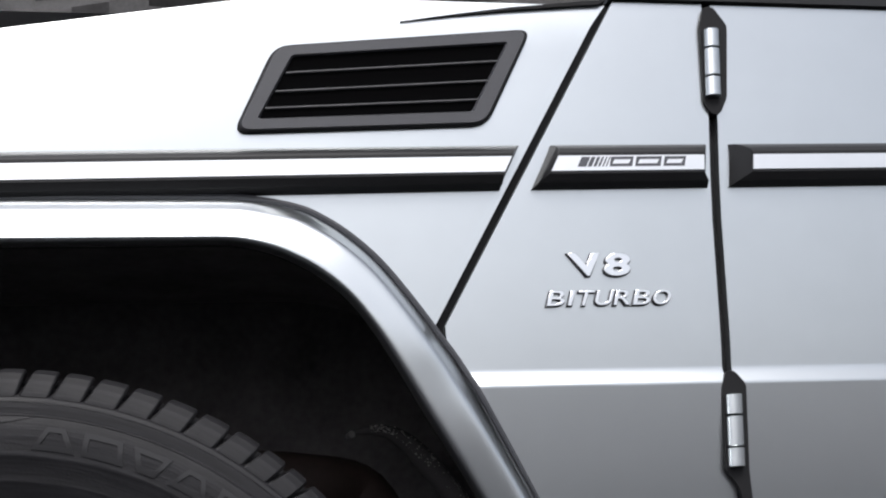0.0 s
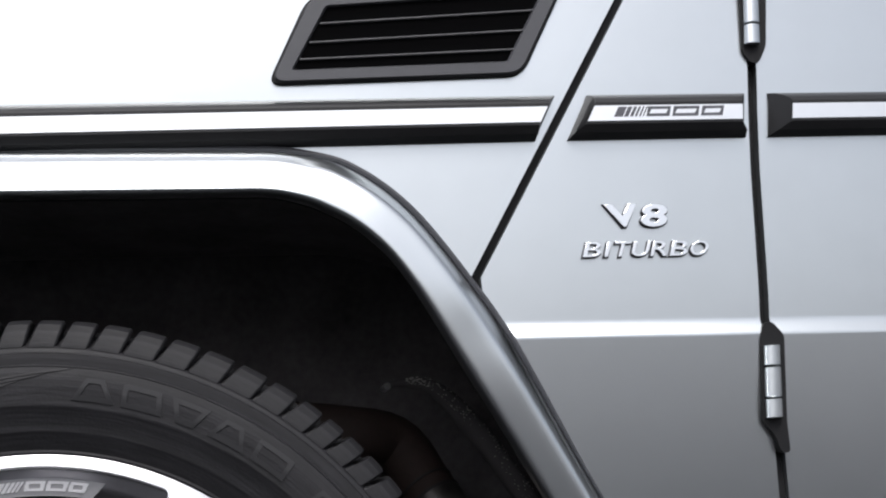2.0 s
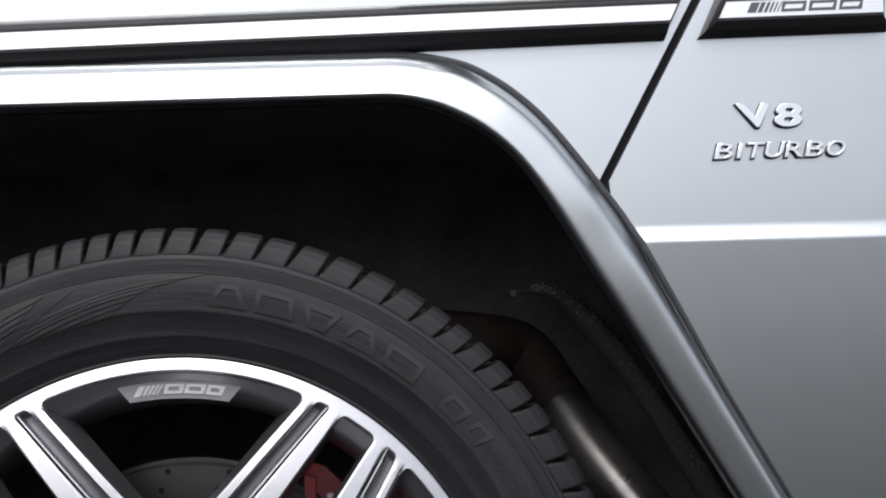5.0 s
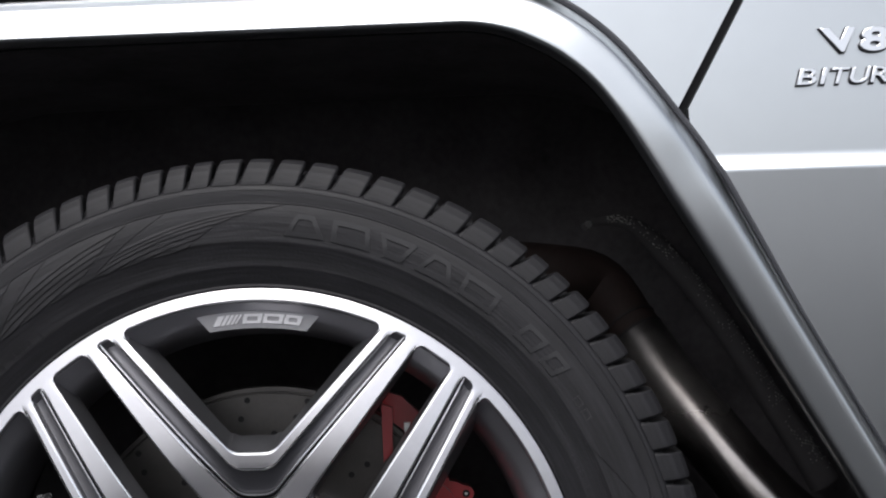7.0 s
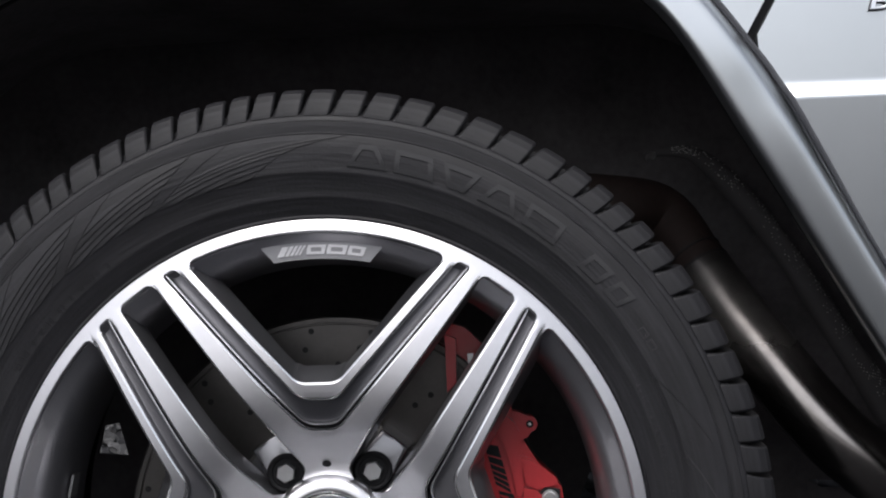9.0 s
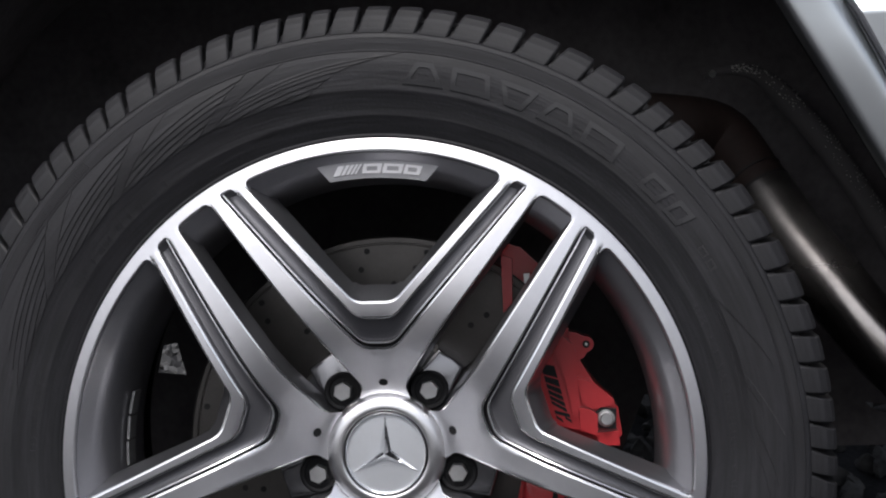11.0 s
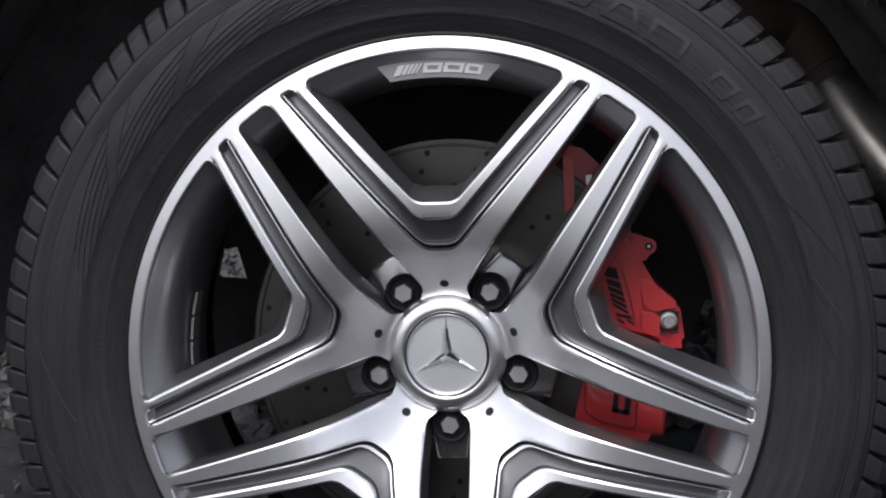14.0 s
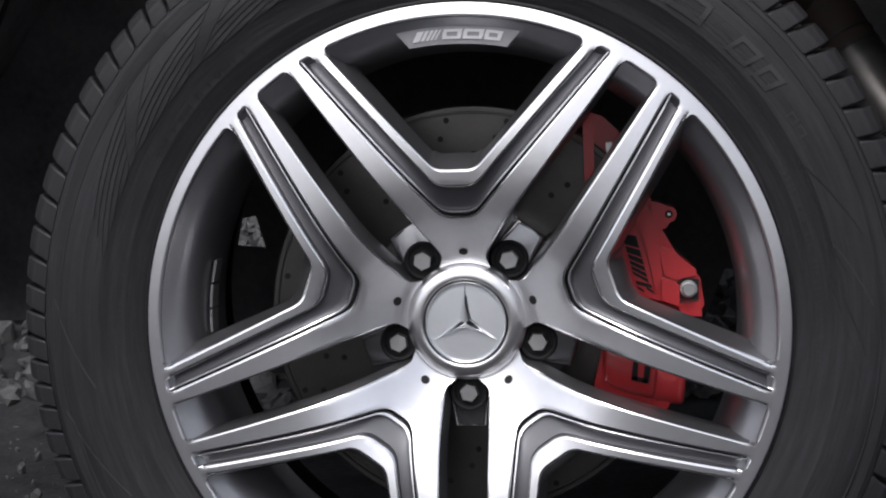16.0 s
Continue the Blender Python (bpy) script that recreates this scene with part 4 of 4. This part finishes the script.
for a0, a1 in ((92.2, 88.6), (88.2, 84.4), (84.0, 80.8)):
    for r0, r1, b0, b1 in ((0.2435, 0.2457, a0, a1), (0.2492, 0.2515, a0 - 0.35, a1 - 0.35), (0.2457, 0.2492, a0 - 0.1, a0 - 0.9), (0.2457, 0.2492, a1 + 0.6, a1 - 0.2)):
        cone_patch("badge_block", ((r0, b0), (r0, b1), (r1, b1 - 0.1), (r1, b0 - 0.1)), 0.0032, PLATE_EDGE, wheel, n=3)

# stick-on balance weights inside the barrel
for a in (166.0, 171.6, 177.2, 182.8):
    bm = bmesh.new()
    rows = []
    for j in range(5):
        p = polar_local(0.2352, a + 5.0 * j / 4)
        q = polar_local(0.2330, a + 5.0 * j / 4)
        rows.append([(p.x, 0.058, p.y), (q.x, 0.058, q.y), (q.x, 0.076, q.y), (p.x, 0.076, p.y)])
    loft(rows, bm=bm)
    part("balance_weight", bm, STEEL, wheel, "bare metal balance weight")

# ---- tyre ----
side = [(0.2700, 0.012), (0.2724, 0.0060), (0.2745, 0.0030), (0.2765, 0.0046), (0.2790, 0.0030), (0.2850, 0.0004), (0.2905, -0.0023), (0.2913, -0.0028), (0.2921, -0.0028),
        (0.3000, -0.0054), (0.3110, -0.0084), (0.3118, -0.0089), (0.3127, -0.0088), (0.3250, -0.0108), (0.3380, -0.0104), (0.3432, -0.0088), (0.3441, -0.0092), (0.3449, -0.0086), (0.3456, -0.0050), (0.3500, -0.0052), (0.3548, -0.0050),
        (0.3556, -0.0042), (0.3562, -0.0026), (0.3590, -0.0020), (0.3605, -0.0004), (0.3640, 0.0036), (0.3690, 0.0090), (0.3718, 0.022), (0.3730, 0.06), (0.3780, 0.13), (0.3740, 0.23), (0.355, 0.262), (0.30, 0.272), (0.27, 0.24)]
part("tyre", revolve(side, 200), TYRE, wheel, "black road tyre, clean sidewall", 40)


def side_depth(r):
    for (r0, y0), (r1, y1) in zip(side[5:], side[6:]):
        if r0 <= r <= r1:
            return lerp(y0, y1, (r - r0) / (r1 - r0))
    return 0.0


def side_pt(r, deg, lift):
    d = polar_local(r, deg)
    return (d.x, side_depth(r) - lift, d.y)


def side_patch(corners, lift, bm, n=6, m=3):
    """A low raised plate on the sidewall between four (radius, degrees) corners."""
    (r0, a0), (r1, a1), (r2, a2), (r3, a3) = corners
    rows = []
    for i in range(m + 1):
        t = i / m
        rows.append([side_pt(lerp(lerp(r0, r3, t), lerp(r1, r2, t), j / n), lerp(lerp(a0, a3, t), lerp(a1, a2, t), j / n), lift) for j in range(n + 1)])
    return sheet(rows, thick=lift + 0.0008, bm=bm)


def side_frame(corners, wide, lift):
    """A raised outline of a four-cornered shape on the sidewall; wide: its strokes, in metres."""
    (r0, a0), (r1, a1), (r2, a2), (r3, a3) = corners
    bm = bmesh.new()
    kr = wide / abs(r3 - r0)

    def at(u, v):
        return lerp(lerp(r0, r3, v), lerp(r1, r2, v), u), lerp(lerp(a0, a3, v), lerp(a1, a2, v), u)

    for v in (0.0, 1 - kr):
        side_patch((at(0, v), at(1, v), at(1, v + kr), at(0, v + kr)), lift, bm, 6, 1)
    for end in (0, 1):
        strip = []
        for v in (kr, 1 - kr):
            k = min(0.42, math.degrees(wide / 0.326) / max(0.1, abs(at(0, v)[1] - at(1, v)[1])))
            strip.append((at(0, v), at(k, v)) if end == 0 else (at(1 - k, v), at(1, v)))
        side_patch((strip[0][0], strip[0][1], strip[1][1], strip[1][0]), lift, bm, 2, 3)
    return bm


# plain raised outlines in place of the maker's lettering
for a0, a1, b0, b1 in ((84.4, 78.2, 82.4, 80.0), (77.2, 71.0, 77.2, 71.8), (68.8, 66.0, 70.2, 64.4), (63.8, 57.6, 61.8, 59.2), (56.4, 50.4, 56.4, 50.4)):
    part("sidewall_block", side_frame(((0.3168, a0), (0.3168, a1), (0.3362, b1), (0.3362, b0)), 0.0043, 0.0009), TYRE_MARK, wheel)
for a0, a1, r0, r1 in ((45.8, 41.8, 0.3165, 0.3345), (40.4, 37.2, 0.3165, 0.3345)):
    part("sidewall_block", side_frame(((r0, a0), (r0, a1), (r1, a1 - 0.9), (r1, a0 - 0.9)), 0.0040, 0.0008), TYRE_MARK, wheel)
for a0, a1 in ((32.6, 31.0), (30.4, 28.8)):
    part("sidewall_block", side_frame(((0.3190, a0), (0.3190, a1), (0.3255, a1), (0.3255, a0)), 0.0013, 0.0005), TYRE_MARK, wheel)
# rows of small raised marks near the bead, too fine to read
rg = random.Random(21)
for lo, hi in ((126.0, 148.0), (166.0, 178.0), (-6.0, 26.0)):
    a = lo
    bm = bmesh.new()
    while a < hi:
        wd = rg.uniform(0.35, 1.0)
        side_patch(((0.2930, a + wd), (0.2930, a), (0.2975, a), (0.2975, a + wd)), 0.0004, bm, 1, 1)
        a += wd + rg.choice((0.35, 0.4, 1.6))
    part("bead_mark", bm, TYRE, wheel)["kind"] = "stuff"
# short knurled stretch under the shoulder
bm = bmesh.new()
for k in range(30):
    a = 133.0 + 0.42 * k
    side_patch(((0.3468, a + 0.2), (0.3468, a), (0.3536, a), (0.3536, a + 0.2)), 0.0007, bm, 1, 1)
part("knurl", bm, TYRE, wheel)["kind"] = "stuff"


# hatched fields on the sidewall: ribs between slanting edges, smooth strips between the fields
def field_left(a0, r):
    return a0 + (0.3436 - r) * 420


def field_right(a0, r, tip):
    return a0 - 7.5 + (0.3293 - r) * 320 - (tip * max(0.0, r - 0.3293) * 330)


starts = [101.0, 118.7, 136.6, 154.4]
for n_f, a_f in enumerate(starts):
    tip = 1.0 if n_f == 0 else 0.0
    ribs = 6
    for i in range(ribs):
        edges = []
        for r0 in (0.3112 + 0.0056 * i, 0.3112 + 0.0056 * i + 0.0043):
            aR = field_right(a_f, r0, tip)
            aL = aR
            for _ in range(12):      # meet of the sloping rib with the slanting edge
                aL = field_left(a_f, r0 - 0.0008 * (aL - aR))
            aL -= 0.7
            rL = r0 - 0.0008 * (aL - aR)
            if rL < 0.3095:
                rL, aL = 0.3095, aR + (r0 - 0.3095) / 0.0008
            edges.append([side_pt(lerp(r0, rL, j / 14), lerp(aR, aL, j / 14), 0.0009 if r0 < 0.3112 + 0.0056 * i + 0.001 else 0.0004) for j in range(15)])
        part("sidewall_rib", sheet(edges, thick=0.0016), TYRE, wheel)
    if n_f < 3:
        bm = bmesh.new()
        rows = []
        for k in range(7):
            r = lerp(0.3105, 0.3428, k / 6)
            rows.append([side_pt(r, lerp(field_left(a_f, r), field_right(starts[n_f + 1], r, 0.0) - 0.5, j / 4), 0.0006) for j in range(5)])
        part("sidewall_strip", sheet(rows, thick=0.0014), TYRE, wheel)


def side_line(r0, a0, r1, a1, wd, lift, mat=TYRE, n=14):
    lo = [side_pt(lerp(r0, r1, j / n), lerp(a0, a1, j / n), lift) for j in range(n + 1)]
    hi = [side_pt(lerp(r0, r1, j / n) + wd, lerp(a0, a1, j / n), lift) for j in range(n + 1)]
    part("sidewall_rib", sheet([lo, hi], thick=lift + 0.0008), mat, wheel)


for a0, a1, r0, r1 in ((26.0, 13.0, 0.3090, 0.3380), (25.5, 6.0, 0.3080, 0.3060), (23.0, 12.0, 0.3090, 0.3120), (9.0, -4.0, 0.3040, 0.3330), (5.0, -8.0, 0.3060, 0.3300),
                       (14.0, 8.0, 0.3060, 0.3200)):
    side_line(r0, a0, r1, a1, 0.0011, 0.0007)
for a0, a1, r0, r1 in ((175.0, 188.3, 0.3500, 0.3187), (191.2, 206.3, 0.3500, 0.3205), (12.6, 3.4, 0.3130, 0.3370)):
    side_line(r0, a0, r1, a1, 0.0009, 0.0006, SCUFF)

LOAD = 0.0046      # the tyre sits this far forward on the rim at its tread


# shoulder blocks of the tread, one object each
def tread_mesh(pitch):
    bm = bmesh.new()
    prof_t = [(0.3606, -0.0012), (0.3660, -0.0008), (0.3745, 0.0018), (0.3810, 0.0062), (0.3850, 0.0130), (0.3874, 0.0250), (0.3888, 0.0420), (0.3896, 0.0600), (0.3740, 0.0600), (0.3640, 0.0140)]
    rings = []
    for q, shrink in ((-1.0, 0.0022), (-0.95, 0.0009), (-0.85, 0.0002), (0.0, 0.0), (0.85, 0.0002), (0.95, 0.0009), (1.0, 0.0022)):
        ring = []
        for i, (r, y) in enumerate(prof_t):
            skew = -(r - 0.3606) * 46 + y * 14
            half = pitch / 2 - 0.13 - 9.0 * (r - 0.3606) - 7.0 * max(0.0, y)
            k = shrink if i < 8 else 0
            d = polar_local(r - (k if i != 0 else -k), 90 + half * q + skew)
            ring.append((d.x, y + k, d.y))
        rings.append(ring)
    loft(rings, bm=bm)
    bmesh.ops.recalc_face_normals(bm, faces=bm.faces[:])
    me = bpy.data.meshes.new("tread_block")
    bm.to_mesh(me)
    bm.free()
    me.materials.append(TYRE)
    me.polygons.foreach_set("use_smooth", [True] * len(me.polygons))
    me.set_sharp_from_angle(angle=radians(17))
    return me


# block gaps at uneven pitch, as tyres have them
gaps = [124.2, 119.6, 115.8, 112.1, 108.3, 104.8, 101.3, 98.0, 94.7, 91.0, 86.9, 82.8, 78.5, 74.1, 69.6, 64.9, 60.2, 55.7, 51.8, 48.2, 44.7, 41.1]
rest = [3.7 + 0.55 * math.sin(k * 0.42) for k in range(73)]
scale_rest = (360 - (gaps[0] - gaps[-1])) / sum(rest)
for k in rest[:-1]:
    gaps.append(gaps[-1] - k * scale_rest)
tread = {}
for g0, g1 in zip(gaps, gaps[1:] + [gaps[0] - 360]):
    p = round((g0 - g1) * 4) / 4
    if p not in tread:
        tread[p] = tread_mesh(p)
    ob = new("tread_block", tread[p])
    ob.parent = wheel
    ob.matrix_local = Matrix.Translation((-LOAD, 0, 0)) @ Matrix.Rotation(-radians((g0 + g1) / 2 - 90), 4, "Y")
NB = 92
inner_tread = bmesh.new()
for k in range(NB):
    for (y0, y1, sh) in ((0.068, 0.115, 0.4), (0.124, 0.165, 0.1), (0.174, 0.235, 0.6)):
        a0 = 360 / NB * (k + sh)
        rows = []
        for rr in (0.370, 0.3850):
            rows.append([tuple((polar_local(rr, a0 + d).x, y, polar_local(rr, a0 + d).y)) for d, y in ((-1.55, y0), (1.55, y0), (1.55, y1), (-1.55, y1))])
        loft(rows, bm=inner_tread)
part("inner_tread", inner_tread, TYRE, wheel)["kind"] = "stuff"

for ob in wheel.children:
    if ob.name.split(".")[0] in ("tyre", "sidewall_block", "sidewall_rib", "sidewall_strip", "bead_mark", "knurl", "inner_tread"):
        for v in ob.data.vertices:
            far = math.hypot(v.co.x, v.co.z)
            v.co.x -= LOAD * min(1.0, max(0.0, (far - 0.275) / 0.085))

# ---- brake ----
disc = part("brake_disc", revolve([(0.098, 0.122), (0.098, 0.112), (0.120, 0.110), (0.1825, 0.110), (0.1832, 0.1115), (0.1842, 0.1115), (0.1849, 0.110), (0.1890, 0.110), (0.1905, 0.112), (0.1905, 0.140), (0.098, 0.140)], 128), IRON, car, "drilled grey iron brake disc", 40)
disc.matrix_local = Matrix.Translation((0, 0, ZC))
dh = cyl((0, 0.1094, 0), (0, 1, 0), 0.0028, 0.003, 14)
first = part("drill_hole", dh, RUBBER_SEAL, disc)
for k in range(40):
    for j, r in enumerate((0.130, 0.146, 0.162, 0.178)):
        if (k + j) % 2 == 0:
            p = polar_local(r, 9 * k + j * 4.1 + (2.2 if k % 2 else 0))
            ob = first if (k, j) == (0, 0) else new("drill_hole", first.data)
            ob.parent = disc
            ob.location = (p.x, 0, p.y)

part("disc_hat", revolve([(0.0, 0.100), (0.085, 0.100), (0.099, 0.104), (0.099, 0.125), (0.0, 0.125)], 64), IRON, disc)
part("dust_shield", revolve([(0.05, 0.150), (0.183, 0.150), (0.186, 0.155), (0.05, 0.160)], 64), BLACK, disc, "black dust shield")
axle = cyl((0, 0.12, 0), (0, 1, 0), 0.055, 1.5, 32)
part("axle", axle, BLACK, disc, "black axle tube")


def ring_poly(pts):
    return [tuple(polar_local(r, a)) for r, a in pts]


outline = [(0.2095, 59.5), (0.2150, 54.5), (0.2120, 48), (0.2050, 42), (0.1985, 36), (0.1925, 31), (0.1890, 27), (0.1885, 22), (0.1920, 16), (0.1985, 12), (0.2080, 8),
           (0.2090, 1), (0.1980, -2), (0.1880, -6), (0.1820, -12), (0.1860, -18), (0.1960, -24), (0.1950, -32), (0.1900, -37), (0.1350, -36), (0.1270, -30), (0.1230, -18),
           (0.1260, -6), (0.1380, 6), (0.1440, 18), (0.1490, 30), (0.1590, 44)]
cal_bm = bmesh.new()
prism(ring_poly(outline[3:-1]), 0.086, 0.165, bm=cal_bm)
prism(ring_poly([outline[3], outline[-1], *outline[:3]]), 0.116, 0.165, bm=cal_bm)
bevel(cal_bm, 0.006, 3, 25)
cal = part("brake_caliper", cal_bm, RED, car, "glossy red brake caliper", 50)
cal.matrix_local = Matrix.Translation((0, 0, ZC))

def block(name, poly, y0, y1, soft, mat=RED, label=""):
    return part(name, bevel(prism(poly, y0, y1), soft, 3, 25), mat, cal, label, 50)


def dome(name, poly, y0, y1, rise, soft):
    """A boss with a rounded front."""
    out = [Vector(p) for p in round_poly(poly, soft, 4)]
    c = sum(out, Vector((0, 0))) / len(out)
    rings = [[(p.x, y1, p.y) for p in out]]
    for s, k in ((1.0, 1.0), (0.985, 0.72), (0.93, 0.42), (0.80, 0.18), (0.55, 0.05), (0.25, 0.0)):
        rings.append([((c + (p - c) * s).x, y0 + rise * k, (c + (p - c) * s).y) for p in out])
    return part(name, loft(rings), RED, cal, "", 50)


block("caliper_face", [(0.1528, 0.1022), (0.1575, 0.0944), (0.1644, 0.0882), (0.1692, 0.0778), (0.1697, 0.0676), (0.1657, 0.0584), (0.1672, 0.0438), (0.1718, 0.0300), (0.1732, 0.0095), (0.1517, 0.0150), (0.1380, 0.0420), (0.1320, 0.0706), (0.1373, 0.0926)], 0.076, 0.10, 0.0035)
block("caliper_shoulder", [(0.1600, 0.0610), (0.1817, 0.0547), (0.2021, 0.0369), (0.2035, 0.0275), (0.1824, 0.0255), (0.1660, 0.0276)], 0.081, 0.12, 0.0030)
block("caliper_end", [(0.1715, 0.0306), (0.1820, 0.0285), (0.1872, 0.0240), (0.1866, 0.0052), (0.1715, 0.0108)], 0.0725, 0.10, 0.0035)
block("caliper_foot", [(0.1850, 0.0070), (0.2052, 0.0083), (0.2062, -0.0049), (0.1881, -0.0044)], 0.079, 0.12, 0.0025)
block("caliper_rib", [(0.1074, 0.1690), (0.1174, 0.1652), (0.1159, 0.1253), (0.1076, 0.1172)], 0.078, 0.10, 0.0025)
dome("caliper_cylinder", [(0.1195, -0.0270), (0.1170, -0.0481), (0.1183, -0.0640), (0.1318, -0.0715), (0.1640, -0.0810), (0.1690, -0.0423), (0.1486, -0.0290)], 0.0765, 0.12, 0.012, 0.006)
dome("caliper_step", [(0.1600, -0.0430), (0.1926, -0.0549), (0.1890, -0.0873), (0.1580, -0.0830)], 0.083, 0.12, 0.012, 0.006)
block("caliper_bulge", [(0.1527, 0.0955), (0.1602, 0.0942), (0.1668, 0.0880), (0.1703, 0.0802), (0.1695, 0.0649), (0.1712, 0.0477), (0.1720, 0.0290), (0.1664, 0.0185), (0.1640, 0.0340), (0.1614, 0.0480), (0.1553, 0.0705), (0.1505, 0.0800)], 0.0728, 0.09, 0.0026)
block("caliper_ridge", [(0.1700, 0.0562), (0.1800, 0.0540), (0.2008, 0.0376), (0.2020, 0.0318), (0.1828, 0.0285), (0.1742, 0.0340)], 0.0765, 0.10, 0.0028)
ear = Vector((0.1797, 0.0860))
turn_ear = [ear + 0.0072 * Vector((math.cos(radians(a)), math.sin(radians(a)))) for a in range(100, -81, -20)]
block("caliper_lug", [(0.1650, 0.0980), (0.1725, 0.0965), *[tuple(p) for p in turn_ear], (0.1775, 0.0740), (0.1660, 0.0700)], 0.0815, 0.11, 0.0020)
part("lug_hole", cyl((ear.x + 0.0004, 0.0812, ear.y), (0, 1, 0), 0.0034, 0.004, 20), RUBBER_SEAL, cal)
part("lug_pin", cyl((ear.x + 0.0004, 0.0806, ear.y), (0, 1, 0), 0.0013, 0.004, 12), STEEL, cal)
block("pad_pin", [(0.1270, 0.1510), (0.1326, 0.1513), (0.1309, 0.1428), (0.1272, 0.1423)], 0.083, 0.10, 0.0008, STEEL, "bare steel pad pin")
bq = Vector((0.1949, 0.0199))
block("bolt_recess", [(bq.x - 0.0100, bq.y - 0.0085), (bq.x + 0.0085, bq.y - 0.0100), (bq.x + 0.0095, bq.y + 0.0080), (bq.x - 0.0040, bq.y + 0.0095), (bq.x - 0.0095, bq.y + 0.0050)], 0.0785, 0.12, 0.002, TRIM, "dark bolt seat")
hexb = bmesh.new()
rings = []
for rr, yy in ((0.0078, 0.080), (0.0078, 0.0765), (0.0072, 0.0758), (0.0058, 0.0757), (0.0056, 0.0695), (0.0050, 0.0688)):
    rings.append([(bq.x + rr * math.cos(q), yy, bq.y + rr * math.sin(q)) for q in (2 * math.pi * k / 16 for k in range(16))])
loft(rings, bm=hexb)
part("caliper_bolt", hexb, STEEL, cal, "bare steel bolt head", 25)
# plain black marks on the caliper: slanted bars, then blocks
for s0, s1 in ((-0.02, 0.19), (0.22, 0.35), (0.375, 0.475), (0.50, 0.585), (0.61, 0.69), (0.715, 0.785)):
    def mark(s, side):
        a, c = Vector((0.1375, 0.0700)).lerp(Vector((0.1484, 0.0257)), s), Vector((0.1495, 0.0740)).lerp(Vector((0.1618, 0.0218)), s + 0.13)
        return tuple(a.lerp(c, side))
    part("caliper_bar", prism([mark(s0, 0.08), mark(s0, 1.0), mark(s1, 1.0), mark(s1, 0.08)], 0.0755, 0.077), RUBBER_SEAL, cal)
for p0, p1 in (((0.1490, 0.0290), (0.1625, 0.0255)), ((0.1500, 0.0245), (0.1560, 0.0215)), ((0.1580, 0.0235), (0.1640, 0.0205))):
    part("caliper_block", prism([p0, (p1[0], p0[1] - 0.004), (p1[0] + 0.001, p1[1] - 0.004), (p0[0] + 0.001, p1[1])], 0.0755, 0.077), RUBBER_SEAL, cal)
for poly in ([(0.1464, -0.0355), (0.1501, -0.0365), (0.1479, -0.0612), (0.1424, -0.0598)], [(0.1434, -0.0564), (0.1570, -0.0596), (0.1560, -0.0636), (0.1424, -0.0604)], [(0.1560, -0.0392), (0.1615, -0.0411), (0.1577, -0.0637), (0.1530, -0.0623)]):
    part("caliper_block", prism(poly, 0.0760, 0.082), RUBBER_SEAL, cal)

# ---- tube and gritty hose behind the wheel ----
pts = smooth_line([(0.3604, 0.25, 0.6237), (0.3753, 0.235, 0.5956), (0.3929, 0.22, 0.5607), (0.4221, 0.195, 0.5128), (0.4572, 0.175, 0.4614), (0.4899, 0.165, 0.4241), (0.5358, 0.165, 0.3932), (0.6416, 0.165, 0.3677)], 48)
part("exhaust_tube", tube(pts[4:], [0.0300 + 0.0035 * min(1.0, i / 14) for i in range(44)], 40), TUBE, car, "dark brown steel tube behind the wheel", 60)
for k in (1, 4):
    part("tube_ring", tube([pts[k] + (pts[k + 1] - pts[k]) * t for t in (0.0, 0.45)], 0.0306, 40), RUBBER_SEAL, car, "dark joint round the tube")
RUST = material("brown_dull_tube", (0.026, 0.018, 0.016), 0.7, spec=0.15, vary=0.3, scale=20)
part("upper_tube", tube(smooth_line([tuple(pts[5]), tuple(pts[3]), tuple(pts[1]), (0.335, 0.27, 0.668), (0.28, 0.25, 0.68), (0.20, 0.29, 0.69), (0.10, 0.32, 0.68)], 28), 0.0296, 24), RUST, car, "dull brown tube end", 60)
ms = smooth_line([(0.330, 0.30, 0.735), (0.379, 0.31, 0.734), (0.427, 0.33, 0.693), (0.478, 0.33, 0.622), (0.529, 0.33, 0.532), (0.562, 0.33, 0.475), (0.58, 0.33, 0.44)], 150)
girth = [0.002 + 0.011 * min(1.0, i / 45) + 0.008 * max(0.0, i / 149 - 0.45) for i in range(150)]
part("hose", tube(ms, girth, 16), material("hose_rubber", (0.105, 0.100, 0.102), 0.85, spec=0.15), car, "black hose with a fine metal braid", 60)
gr = bmesh.new()
rg = random.Random(9)
for i in range(14, 140):
    p, r = ms[i], girth[i]
    d = (ms[i + 1] - ms[i - 1]).normalized()
    s = d.cross(Vector((0, 1, 0))).normalized()
    for k in range(-2, 3):
        a = radians(17 * (k + 0.5 * (i % 2)) + 14)
        n = -Vector((0, 1, 0)) * math.cos(a) + s * math.sin(a)
        if rg.random() < 0.1 + 0.8 * max(0.0, noise.noise(p * 28 + Vector((k * 0.3, 0, 0))) + 0.25):
            grow = Matrix.LocRotScale(p + n * r, d.to_track_quat("X", "Z"), Vector((rg.uniform(1.0, 2.2), 0.8, 0.8)))
            bmesh.ops.create_icosphere(gr, subdivisions=1, radius=rg.uniform(0.0002, 0.00062) * (1.8 if i < 50 else 1.15), matrix=grow)
part("braid", gr, material("braid_wire", (0.62, 0.60, 0.57), 0.4, 0.6), car, "pale braid wire")["kind"] = "stuff"
part("bracket_tip", bevel(cyl((0.328, 0.29, 0.730), (0.2, -1, 0.1), 0.004, 0.012, 12), 0.001), STEEL, car)
